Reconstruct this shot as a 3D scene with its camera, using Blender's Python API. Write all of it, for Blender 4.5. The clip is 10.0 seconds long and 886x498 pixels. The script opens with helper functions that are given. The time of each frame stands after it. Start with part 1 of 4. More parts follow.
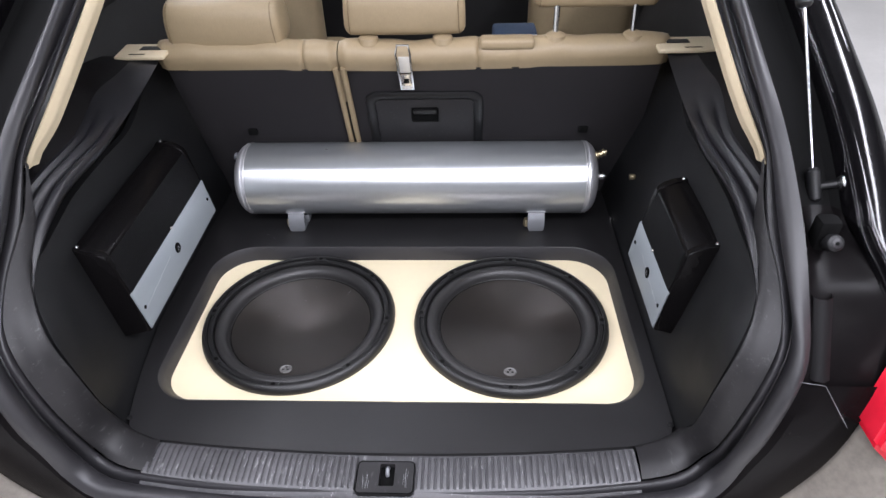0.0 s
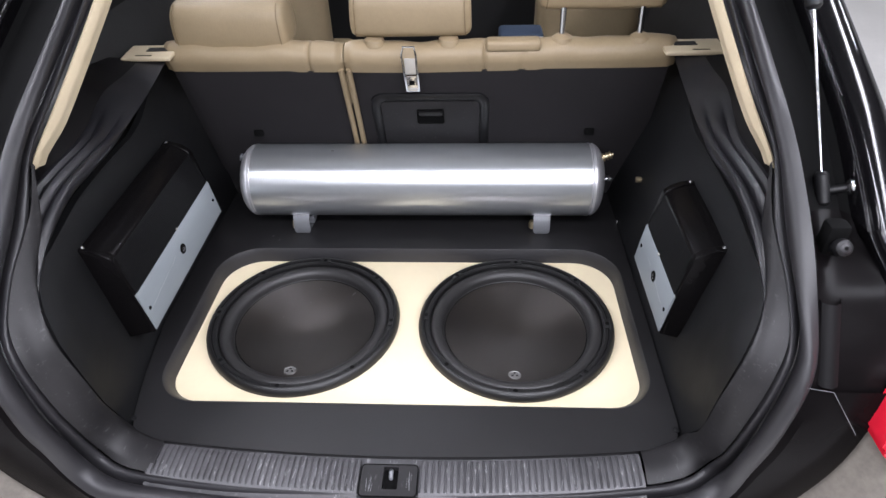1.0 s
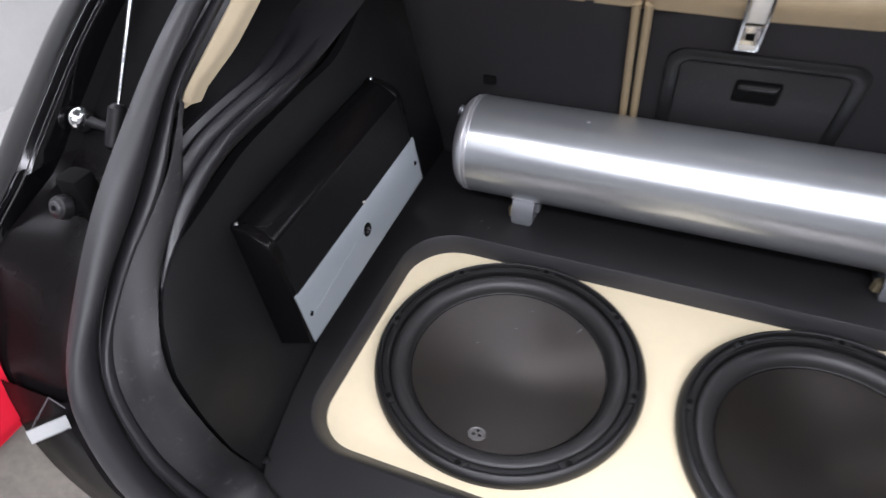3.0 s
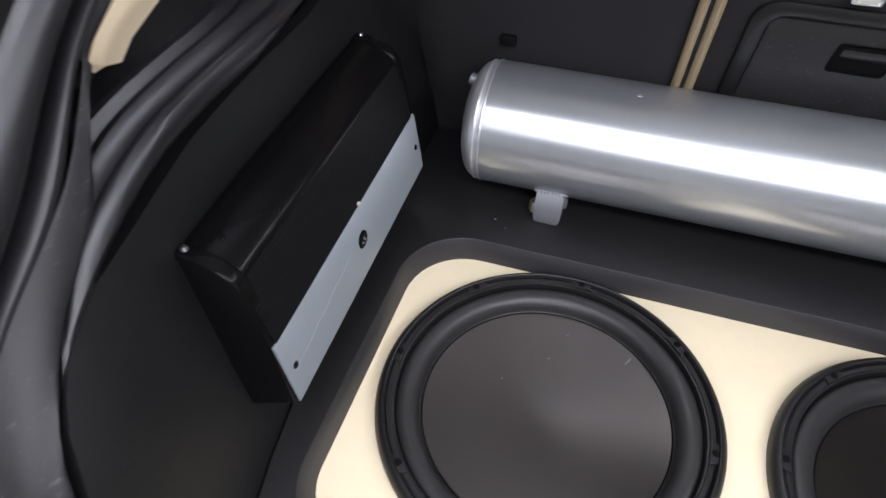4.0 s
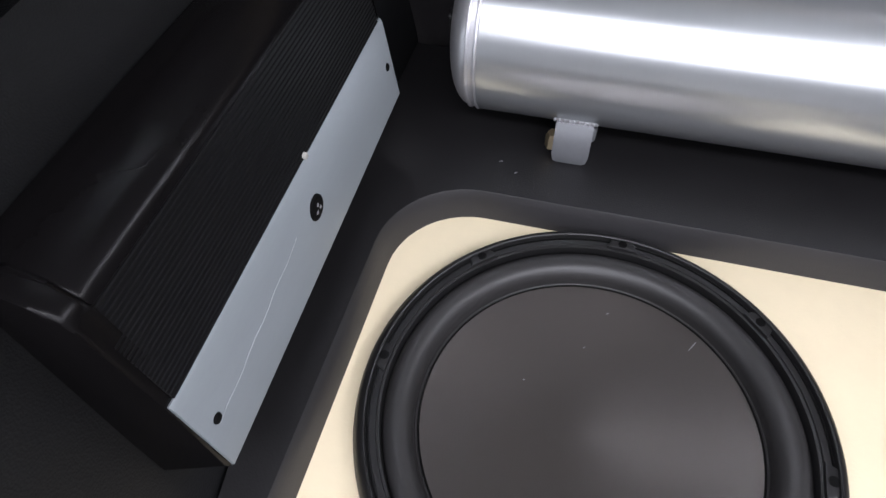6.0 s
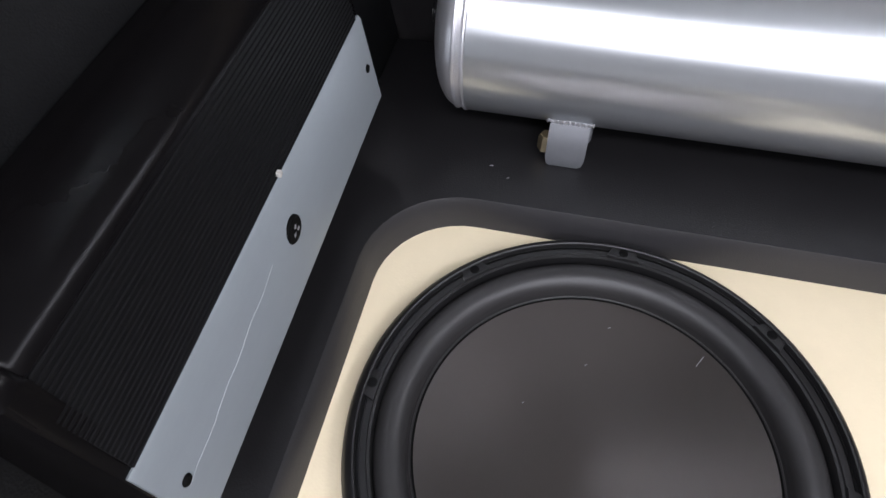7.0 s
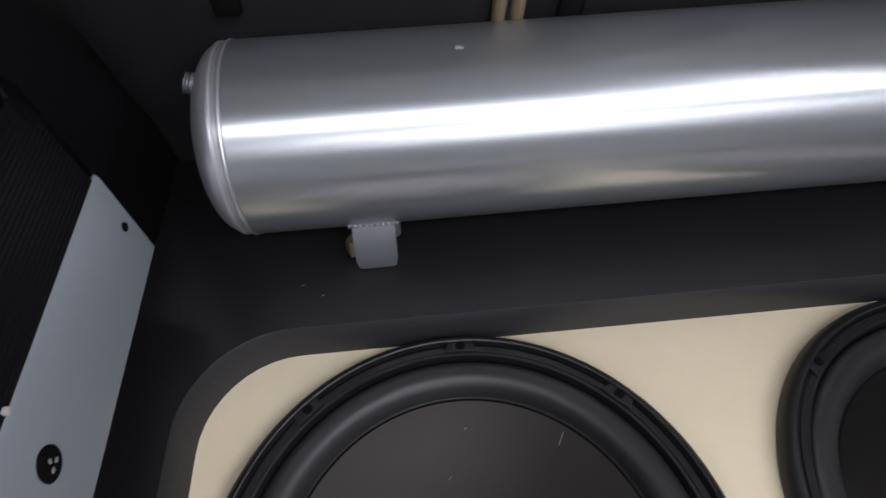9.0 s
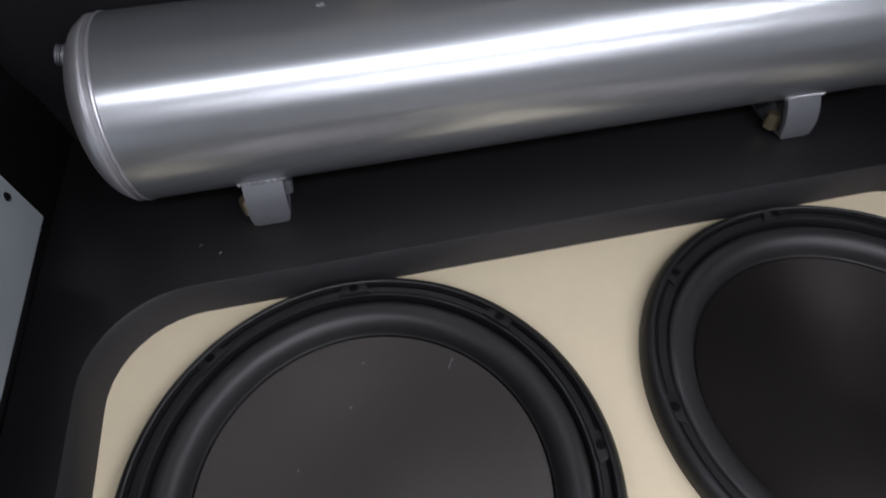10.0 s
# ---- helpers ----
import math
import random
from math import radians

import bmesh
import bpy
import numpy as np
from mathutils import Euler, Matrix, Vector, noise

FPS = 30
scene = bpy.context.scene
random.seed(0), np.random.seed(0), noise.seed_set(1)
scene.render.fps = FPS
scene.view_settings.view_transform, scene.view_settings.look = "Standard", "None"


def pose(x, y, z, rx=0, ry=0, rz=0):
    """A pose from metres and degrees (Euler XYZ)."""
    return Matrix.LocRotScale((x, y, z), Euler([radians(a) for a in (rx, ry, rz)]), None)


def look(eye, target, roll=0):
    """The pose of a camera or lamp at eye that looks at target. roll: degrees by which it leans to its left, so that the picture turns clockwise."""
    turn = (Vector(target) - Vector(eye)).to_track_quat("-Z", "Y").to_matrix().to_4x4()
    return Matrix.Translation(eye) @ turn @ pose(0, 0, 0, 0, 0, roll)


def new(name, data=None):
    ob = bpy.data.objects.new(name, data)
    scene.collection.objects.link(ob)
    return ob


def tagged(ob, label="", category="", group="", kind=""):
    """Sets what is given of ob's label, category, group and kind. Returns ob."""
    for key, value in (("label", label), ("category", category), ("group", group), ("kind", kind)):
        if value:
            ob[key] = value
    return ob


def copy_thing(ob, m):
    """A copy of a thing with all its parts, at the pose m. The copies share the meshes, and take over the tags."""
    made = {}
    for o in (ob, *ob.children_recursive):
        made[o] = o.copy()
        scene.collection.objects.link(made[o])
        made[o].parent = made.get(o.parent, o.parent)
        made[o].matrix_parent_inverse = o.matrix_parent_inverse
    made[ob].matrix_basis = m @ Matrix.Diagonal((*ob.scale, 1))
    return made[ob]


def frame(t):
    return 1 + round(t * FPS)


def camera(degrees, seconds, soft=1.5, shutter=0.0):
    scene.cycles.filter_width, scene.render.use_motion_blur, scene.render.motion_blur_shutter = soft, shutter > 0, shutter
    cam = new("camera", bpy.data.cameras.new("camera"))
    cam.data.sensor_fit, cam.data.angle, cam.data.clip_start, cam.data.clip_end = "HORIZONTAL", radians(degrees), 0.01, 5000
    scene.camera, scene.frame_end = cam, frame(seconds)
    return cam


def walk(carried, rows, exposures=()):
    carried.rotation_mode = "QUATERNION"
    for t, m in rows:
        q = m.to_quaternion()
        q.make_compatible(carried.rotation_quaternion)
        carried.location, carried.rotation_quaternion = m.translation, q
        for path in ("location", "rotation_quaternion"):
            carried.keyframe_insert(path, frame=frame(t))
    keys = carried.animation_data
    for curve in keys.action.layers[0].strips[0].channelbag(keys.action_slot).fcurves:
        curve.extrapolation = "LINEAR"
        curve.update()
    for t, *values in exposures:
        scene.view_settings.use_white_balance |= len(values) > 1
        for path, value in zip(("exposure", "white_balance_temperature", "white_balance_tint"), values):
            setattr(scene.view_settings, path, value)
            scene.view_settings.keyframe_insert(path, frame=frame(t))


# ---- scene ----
cam = camera(71.97, 10.0, shutter=0.4)
PATH = [
    (0, (0.1188, -0.3629, 0.7667), (0.0364, 1.2088, -0.4674), -1.85),
    (0.5, (0.1198, -0.3645, 0.7682), (0.0329, 1.2087, -0.4637), -1.88),
    (1, (0.1199, -0.3592, 0.7660), (0.0189, 1.2144, -0.4642), -1.98),
    (1.2, (0.1230, -0.3456, 0.7596), (0.0136, 1.2292, -0.4683), -1.19),
    (1.5, (0.1066, -0.3055, 0.7436), (-0.1366, 1.2600, -0.4771), -1.53),
    (1.6, (0.1044, -0.2875, 0.7406), (-0.2002, 1.2724, -0.4735), -1.92),
    (2, (0.0885, -0.1869, 0.7107), (-0.4363, 1.3248, -0.4890), -1.81),
    (2.2, (0.0799, -0.1417, 0.6940), (-0.5062, 1.3407, -0.5138), -0.93),
    (2.5, (0.0477, -0.0995, 0.6716), (-0.5683, 1.3130, -0.6032), -0.68),
    (2.8, (-0.0063, -0.0608, 0.6475), (-0.6335, 1.3032, -0.6738), -2.05),
    (3, (-0.0605, -0.0335, 0.6313), (-0.6635, 1.2989, -0.7330), -3.91),
    (3.2, (-0.1107, -0.0100, 0.6162), (-0.6954, 1.3013, -0.7761), -4.12),
    (4.3, (-0.2037, 0.1337, 0.5050), (-0.5933, 1.4618, -0.9388), 0.79),
    (4.5, (-0.2081, 0.1485, 0.4897), (-0.6009, 1.4744, -0.9551), 0.34),
    (5, (-0.2163, 0.1954, 0.4602), (-0.5849, 1.4630, -1.0423), -0.49),
    (5.5, (-0.2287, 0.2190, 0.4331), (-0.5779, 1.4307, -1.1192), -1.74),
    (5.7, (-0.2352, 0.2281, 0.4233), (-0.5849, 1.4214, -1.1431), -1.98),
    (6.8, (-0.2555, 0.2753, 0.3979), (-0.5614, 1.4188, -1.2143), -1.93),
    (7, (-0.2585, 0.2795, 0.3957), (-0.5406, 1.4326, -1.2139), -1.40),
    (7.5, (-0.2596, 0.2956, 0.3868), (-0.4959, 1.4425, -1.2346), -0.74),
    (8, (-0.2517, 0.3300, 0.3968), (-0.3975, 1.4717, -1.2388), -4.28),
    (8.2, (-0.2412, 0.3382, 0.3985), (-0.3510, 1.4868, -1.2351), -4.56),
    (8.5, (-0.2337, 0.3444, 0.3938), (-0.2523, 1.5339, -1.2138), -3.35),
    (9, (-0.2139, 0.3510, 0.4007), (-0.1143, 1.6371, -1.1277), -1.59),
    (9.5, (-0.1935, 0.3354, 0.4047), (0.0097, 1.6176, -1.1167), -0.73),
    (10, (-0.1644, 0.2964, 0.4069), (0.0710, 1.5162, -1.1605), -1.42),
]
EXPOSURES = [(0, -0.17), (2, -0.33), (3.2, -0.38), (4.3, -0.28), (5.5, -0.3), (7, -0.42), (8.5, -0.94), (10, -1.26)]
walk(cam, [(t, look(eye, target, roll)) for t, eye, target, roll in PATH], EXPOSURES)

# ---------------------------------------------------------------- light
world = bpy.data.worlds.new("garage_air")
scene.world = world
world.use_nodes = True
world.node_tree.nodes["Background"].inputs[0].default_value = (0.55, 0.57, 0.6, 1)
world.node_tree.nodes["Background"].inputs[1].default_value = 0.012


def overhead_lamp(x, y, z, sx, sy, watts, tint=(0.965, 0.97, 1.09), up=False):
    """An area lamp below the ceiling, batten or added fill, that shines straight down, or up."""
    d = bpy.data.lights.new("batten_light", "AREA")
    d.shape, d.size, d.size_y, d.energy, d.color = "RECTANGLE", sx, sy, watts, tint
    o = new("batten_light", d)
    o.matrix_world = pose(x, y, z, 180 if up else 0)
    return o


overhead_lamp(0.3, -0.92, 2.05, 3.2, 0.06, 52)
overhead_lamp(0.3, -1.14, 2.05, 3.2, 0.06, 48)
# unseen fill, added to brighten the front strip of the boot floor
overhead_lamp(0.4, -0.42, 2.05, 1.6, 0.12, 22)
overhead_lamp(0.9, -2.6, 2.05, 2.8, 0.2, 112)
overhead_lamp(0.9, -4.2, 2.05, 2.8, 0.2, 95)
overhead_lamp(-2.0, 0.3, 2.05, 0.16, 3.2, 85)
overhead_lamp(2.0, 0.3, 2.05, 0.16, 3.2, 105)
# two unseen fills, added to brighten the far pale wall and the cabin
overhead_lamp(2.9, 3.2, 2.05, 0.16, 3.2, 80)
overhead_lamp(-1.9, 3.2, 2.05, 0.16, 3.2, 50)
# battens again
overhead_lamp(-1.25, 1.55, 2.05, 0.9, 0.25, 16)
overhead_lamp(-0.4, 1.3, 2.05, 0.7, 0.2, 5)
# the same battens throw light up on to the ceiling
overhead_lamp(0.0, -2.6, 2.06, 2.8, 0.3, 30, up=True)
overhead_lamp(0.0, -4.2, 2.06, 2.8, 0.3, 25, up=True)
overhead_lamp(-2.0, 0.3, 2.06, 0.3, 2.6, 20, up=True)
overhead_lamp(2.6, 0.2, 2.06, 0.3, 2.6, 20, up=True)

# ---------------------------------------------------------------- materials


def material(name, base, rough=0.5, metal=0.0, vary=0.15, scale=6.0, grain=0.0, grain_scale=600.0, coat=0.0,
             stretch=(1, 1, 1), rough_vary=0.1, cells=False, spec=0.5, fleck=0.0, fleck_scale=900.0, scuff=0.0):
    m = bpy.data.materials.new(name)
    m.use_nodes = True
    nt = m.node_tree
    b = nt.nodes["Principled BSDF"]
    link = nt.links.new

    def node(kind, **values):
        n = nt.nodes.new(kind)
        for k, v in values.items():
            n.inputs[k].default_value = v
        return n

    co = nt.nodes.new("ShaderNodeTexCoord")
    mp = node("ShaderNodeMapping", Scale=stretch)
    link(co.outputs["Object"], mp.inputs["Vector"])
    big = node("ShaderNodeTexNoise", Scale=scale, Detail=5.0, Roughness=0.6)
    link(mp.outputs[0], big.inputs["Vector"])
    fine = node("ShaderNodeTexNoise", Scale=scale * 14, Detail=3.0, Roughness=0.6)
    link(mp.outputs[0], fine.inputs["Vector"])
    add = nt.nodes.new("ShaderNodeMath")
    add.operation = "MULTIPLY_ADD"
    add.inputs[1].default_value = 0.4
    link(fine.outputs[0], add.inputs[0])
    link(big.outputs[0], add.inputs[2])
    ramp = nt.nodes.new("ShaderNodeMapRange")
    ramp.inputs[1].default_value, ramp.inputs[2].default_value = 0.45, 0.95
    ramp.inputs[3].default_value, ramp.inputs[4].default_value = 1 - vary, 1 + vary
    link(add.outputs[0], ramp.inputs[0])
    mul = nt.nodes.new("ShaderNodeVectorMath")
    mul.operation = "SCALE"
    mul.inputs[0].default_value = base
    link(ramp.outputs[0], mul.inputs["Scale"])
    colour = mul.outputs[0]
    if fleck:
        dots = node("ShaderNodeTexVoronoi", Scale=fleck_scale * 0.12)
        link(mp.outputs[0], dots.inputs["Vector"])
        pick = nt.nodes.new("ShaderNodeMapRange")
        pick.inputs[1].default_value, pick.inputs[2].default_value = 0.05, 0.09
        pick.inputs[3].default_value, pick.inputs[4].default_value = fleck, 0.0
        link(dots.outputs["Distance"], pick.inputs[0])
        over = nt.nodes.new("ShaderNodeVectorMath")
        over.operation = "ADD"
        link(colour, over.inputs[0])
        link(pick.outputs[0], over.inputs[1])
        colour = over.outputs[0]
    if scuff:
        sm = node("ShaderNodeMapping", Scale=(1, .25, 1))
        link(co.outputs["Object"], sm.inputs["Vector"])
        sn = node("ShaderNodeTexNoise", Scale=160.0, Detail=4.0, Roughness=0.7)
        link(sm.outputs[0], sn.inputs["Vector"])
        sr = nt.nodes.new("ShaderNodeMapRange")
        sr.inputs[1].default_value, sr.inputs[2].default_value = 0.60, 0.74
        sr.inputs[3].default_value, sr.inputs[4].default_value = 0.0, scuff
        link(sn.outputs[0], sr.inputs[0])
        so = nt.nodes.new("ShaderNodeVectorMath")
        so.operation = "ADD"
        link(colour, so.inputs[0])
        link(sr.outputs[0], so.inputs[1])
        colour = so.outputs[0]
    link(colour, b.inputs["Base Color"])
    rr = nt.nodes.new("ShaderNodeMapRange")
    rr.inputs[1].default_value, rr.inputs[2].default_value = 0.4, 0.9
    rr.inputs[3].default_value = max(0.02, rough - rough_vary / 2)
    rr.inputs[4].default_value = min(1.0, rough + rough_vary / 2)
    link(add.outputs[0], rr.inputs[0])
    link(rr.outputs[0], b.inputs["Roughness"])
    b.inputs["Metallic"].default_value = metal
    b.inputs["Specular IOR Level"].default_value = spec
    b.inputs["Coat Weight"].default_value = coat
    b.inputs["Coat Roughness"].default_value = 0.05
    if grain:
        if cells:
            g = node("ShaderNodeTexVoronoi", Scale=grain_scale)
            out = g.outputs["Distance"]
        else:
            g = node("ShaderNodeTexNoise", Scale=grain_scale, Detail=2.0)
            out = g.outputs[0]
        link(mp.outputs[0], g.inputs["Vector"])
        bump = node("ShaderNodeBump", Strength=grain, Distance=0.0006)
        link(out, bump.inputs["Height"])
        link(bump.outputs[0], b.inputs["Normal"])
    return m


VINYL = material("black_vinyl", (0.0092, 0.0088, 0.0093), 0.42, vary=0.14, grain=0.2, grain_scale=700, cells=True, spec=0.55)
PANEL = material("black_panel_vinyl", (0.0055, 0.0057, 0.0062), 0.55, vary=0.12, grain=0.3, grain_scale=700, cells=True, spec=0.35)
# lighter copy of the floor vinyl: light on the cut-out's lip, put into colour
LITEDGE = material("lit_edge_vinyl", (0.022, 0.0212, 0.0225), 0.45, vary=0.1, grain=0.2, grain_scale=700, cells=True)
CREAM = material("cream_vinyl", (0.73, 0.63, 0.435), 0.5, vary=0.04, grain=0.12, grain_scale=500, cells=True)
PLASTIC = material("charcoal_plastic", (0.0112, 0.0105, 0.0112), 0.5, vary=0.4, scale=9, spec=0.36, scuff=0.04, grain=0.15, grain_scale=900, rough_vary=0.2)
TRIMPLASTIC = material("black_side_trim", (0.0088, 0.0086, 0.0102), 0.34, spec=0.5, vary=0.3, scale=9, grain=0.12, grain_scale=900, rough_vary=0.15)
LEDGE = material("smooth_black_ledge", (0.0042, 0.0038, 0.0042), 0.5, vary=0.25, scale=8, spec=0.14)
SILLPLASTIC = material("worn_sill_plastic", (0.056, 0.055, 0.058), 0.42, vary=0.3, scale=14, scuff=0.2, grain=0.3, grain_scale=900, rough_vary=0.25)
RUBBER = material("seal_rubber", (0.0155, 0.0148, 0.0165), 0.44, vary=0.15, grain=0.15, grain_scale=400)
PAINT = material("black_car_paint", (0.003, 0.0028, 0.0032), 0.08, vary=0.1, rough_vary=0.03, spec=0.22)
DUSTPAINT = material("dusty_black_paint", (0.15, 0.135, 0.115), 0.55, vary=0.4, scale=9, rough_vary=0.2, spec=0.4)
ALLOY = material("brushed_aluminium", (0.61, 0.635, 0.65), 0.32, 0.85, vary=0.015, scale=2, stretch=(40, 1, 1), rough_vary=0.0)
lathe = ALLOY.node_tree.nodes["Principled BSDF"]
lathe.inputs["Anisotropic"].default_value = 0.72
lathe.inputs["Anisotropic Rotation"].default_value = 0.25
turned = ALLOY.node_tree.nodes.new("ShaderNodeTangent")
turned.direction_type, turned.axis = "RADIAL", "X"
ALLOY.node_tree.links.new(turned.outputs[0], lathe.inputs["Tangent"])
ALLOYEND = material("spun_aluminium", (0.75, 0.75, 0.77), 0.36, 0.8, vary=0.05, scale=30, rough_vary=0.05)
PLATE = material("satin_silver_plate", (0.30, 0.33, 0.345), 0.42, 0.35, vary=0.05, scale=8, stretch=(3, 1, 3), rough_vary=0.08)
AMPBLACK = material("black_anodised", (0.004, 0.004, 0.0044), 0.5, vary=0.15, grain=0.1, grain_scale=900, spec=0.18)
AMPGLOSS = material("gloss_black_cover", (0.004, 0.0036, 0.0038), 0.26, vary=0.1, rough_vary=0.02, spec=0.12)
CONE = material("cone_polymer", (0.005, 0.0044, 0.0042), 0.34, vary=0.1, scale=10, rough_vary=0.0, spec=0.78)
# spun cone: fine circular grooves
spun = CONE.node_tree.nodes["Principled BSDF"]
spun.inputs["Specular Tint"].default_value = (1.0, 0.9, 0.84, 1)
spun.inputs["IOR"].default_value = 1.65
spun.inputs["Anisotropic"].default_value = 0.7
spun.inputs["Anisotropic Rotation"].default_value = 0.25
groove = CONE.node_tree.nodes.new("ShaderNodeTangent")
groove.direction_type, groove.axis = "RADIAL", "Z"
CONE.node_tree.links.new(groove.outputs[0], spun.inputs["Tangent"])
# the grooves fade out towards the smooth middle
place = CONE.node_tree.nodes.new("ShaderNodeTexCoord")
reach = CONE.node_tree.nodes.new("ShaderNodeVectorMath")
reach.operation = "LENGTH"
fade = CONE.node_tree.nodes.new("ShaderNodeMapRange")
fade.interpolation_type = "SMOOTHSTEP"
for slot, value in ((1, 0.02), (2, 0.1), (3, 0.0), (4, 0.72)):
    fade.inputs[slot].default_value = value
CONE.node_tree.links.new(place.outputs["Object"], reach.inputs[0])
CONE.node_tree.links.new(reach.outputs["Value"], fade.inputs[0])
CONE.node_tree.links.new(fade.outputs[0], spun.inputs["Anisotropic"])
SURROUND = material("rubber_surround", (0.019, 0.0182, 0.0182), 0.42, vary=0.1, grain=0.1, grain_scale=700)
BASKET = material("gasket_rubber", (0.0062, 0.006, 0.0062), 0.45, vary=0.12, rough_vary=0.1, spec=0.5)
CARPET = material("seat_back_cloth", (0.019, 0.0176, 0.0188), 0.85, vary=0.15, grain=0.6, grain_scale=900, spec=0.2)
LEATHER = material("beige_leather", (0.27, 0.206, 0.122), 0.5, vary=0.1, scale=9, grain=0.3, grain_scale=350, cells=True)
SEAM = material("brown_stitching", (0.16, 0.115, 0.062), 0.6, vary=0.1)
BEIGE = material("beige_plastic", (0.55, 0.46, 0.31), 0.5, vary=0.06, grain=0.2, grain_scale=900)
FOOTALLOY = material("dull_aluminium", (0.15, 0.155, 0.165), 0.45, 0.3, vary=0.12, scale=20)
HEADLINER = material("headliner_cloth", (0.34, 0.305, 0.255), 0.9, vary=0.06, grain=0.4, grain_scale=900, spec=0.1)
TINTED = material("dark_tinted_glass", (0.75, 0.8, 0.82), 0.03, vary=0.02, rough_vary=0.0)
TINTED.node_tree.nodes["Principled BSDF"].inputs["Transmission Weight"].default_value = 1.0
SATINPAINT = material("satin_black_paint", (0.004, 0.0034, 0.0036), 0.22, vary=0.3, scale=6, spec=0.05)
BLACKPLASTIC = material("black_moulded_plastic", (0.007, 0.007, 0.0075), 0.4, vary=0.15, spec=0.3)
# grey of the floor crumbs, and of the glint painted along the bumper edge
GLINTCRUMB = material("edge_glint_and_crumb", (0.2, 0.2, 0.21), 0.4, vary=0.2, scale=40)
BADGE = material("grey_badge", (0.16, 0.155, 0.15), 0.4, 0.3, vary=0.1, scale=60)
SCUFF = material("pale_scuff", (0.2, 0.2, 0.21), 0.6, vary=0.3, scale=60)
SCRATCH = material("pale_scratch", (0.5, 0.52, 0.56), 0.5, vary=0.1)
CHROME = material("bright_steel", (0.7, 0.7, 0.7), 0.18, 1.0, vary=0.08, scale=30)
BRASS = material("dull_brass", (0.5, 0.42, 0.27), 0.32, 0.9, vary=0.15, scale=60)
CLEAR = material("smoked_clear_plastic", (0.62, 0.6, 0.55), 0.2, 0.3, vary=0.1)
WHITEMARK = material("white_mark", (0.7, 0.7, 0.7), 0.5, vary=0.1)
REDLENS = material("red_lens", (0.55, 0.012, 0.03), 0.12, vary=0.15, coat=1.0)
DARK = material("dark_gap", (0.003, 0.003, 0.003), 0.8, vary=0.1, spec=0.08)
CABIN = material("dark_cabin_trim", (0.007, 0.0066, 0.0066), 0.7, vary=0.2)
NAVY = material("navy_bag_cloth", (0.015, 0.03, 0.06), 0.8, vary=0.2, grain=0.4, grain_scale=800)
FLOOR = material("pale_garage_floor", (0.45, 0.44, 0.42), 0.4, vary=0.12, scale=2.5, rough_vary=0.2)
WALLPAINT = material("garage_wall_paint", (0.56, 0.56, 0.545), 0.7, vary=0.05, scale=2)
GREYWALL = material("grey_garage_wall", (0.17, 0.17, 0.17), 0.7, vary=0.1, scale=2)
LABELPAPER = material("label_paper", (0.62, 0.63, 0.62), 0.5, vary=0.08)
BARINK = material("grey_print", (0.3, 0.3, 0.31), 0.5, vary=0.1)

# ---------------------------------------------------------------- building helpers


def thing(name, loc, label, category, group="", kind=""):
    e = new(name)
    e.location = loc
    e.empty_display_size = 0.02
    return tagged(e, label, category, group, kind)


def origin(ob):
    p = Vector((0, 0, 0))
    while ob is not None:
        p += ob.location
        ob = ob.parent
    return p


def part(name, bm, mat, parent=None, label="", smooth=True, sharp=35.0):
    """Links a bmesh, given in world places, as one mesh under its parent."""
    me = bpy.data.meshes.new(name)
    if parent is not None:
        bmesh.ops.translate(bm, verts=bm.verts, vec=-origin(parent))
    bmesh.ops.recalc_face_normals(bm, faces=bm.faces)
    for f in bm.faces:
        f.smooth = smooth
    if smooth:
        for e in bm.edges:
            if len(e.link_faces) == 2 and e.calc_face_angle(0) > radians(sharp):
                e.smooth = False
    bm.to_mesh(me)
    bm.free()
    me.materials.append(mat)
    ob = new(name, me)
    if parent is not None:
        ob.parent = parent
    if label:
        ob["label"] = label
    return ob


def grid(rows, close_u=False, close_v=False, bm=None):
    """A skin over rows of points."""
    bm = bm or bmesh.new()
    vs = [[bm.verts.new(p) for p in r] for r in rows]
    n, k = len(vs), len(vs[0])
    for i in range(n if close_u else n - 1):
        for j in range(k if close_v else k - 1):
            a, b, c, d = vs[i][j], vs[i][(j + 1) % k], vs[(i + 1) % n][(j + 1) % k], vs[(i + 1) % n][j]
            bm.faces.new((a, b, c, d))
    return bm


def revolve(profile, centre, axis="z", n=72, cap=False):
    """Turns (radius, height) pairs about an axis through centre."""
    rows = []
    c = Vector(centre)
    for r, h in profile:
        row = []
        for i in range(n):
            a = 2 * math.pi * i / n
            u, v = r * math.cos(a), r * math.sin(a)
            row.append(c + (Vector((u, v, h)) if axis == "z" else Vector((h, u, v)) if axis == "x" else Vector((u, h, v))))
        rows.append(row)
    bm = grid(rows, close_v=True)
    if cap:
        bm.verts.ensure_lookup_table()
        bm.faces.new(bm.verts[:n])
        bm.faces.new(bm.verts[-n:])
    bmesh.ops.remove_doubles(bm, verts=bm.verts, dist=1e-6)
    return bm


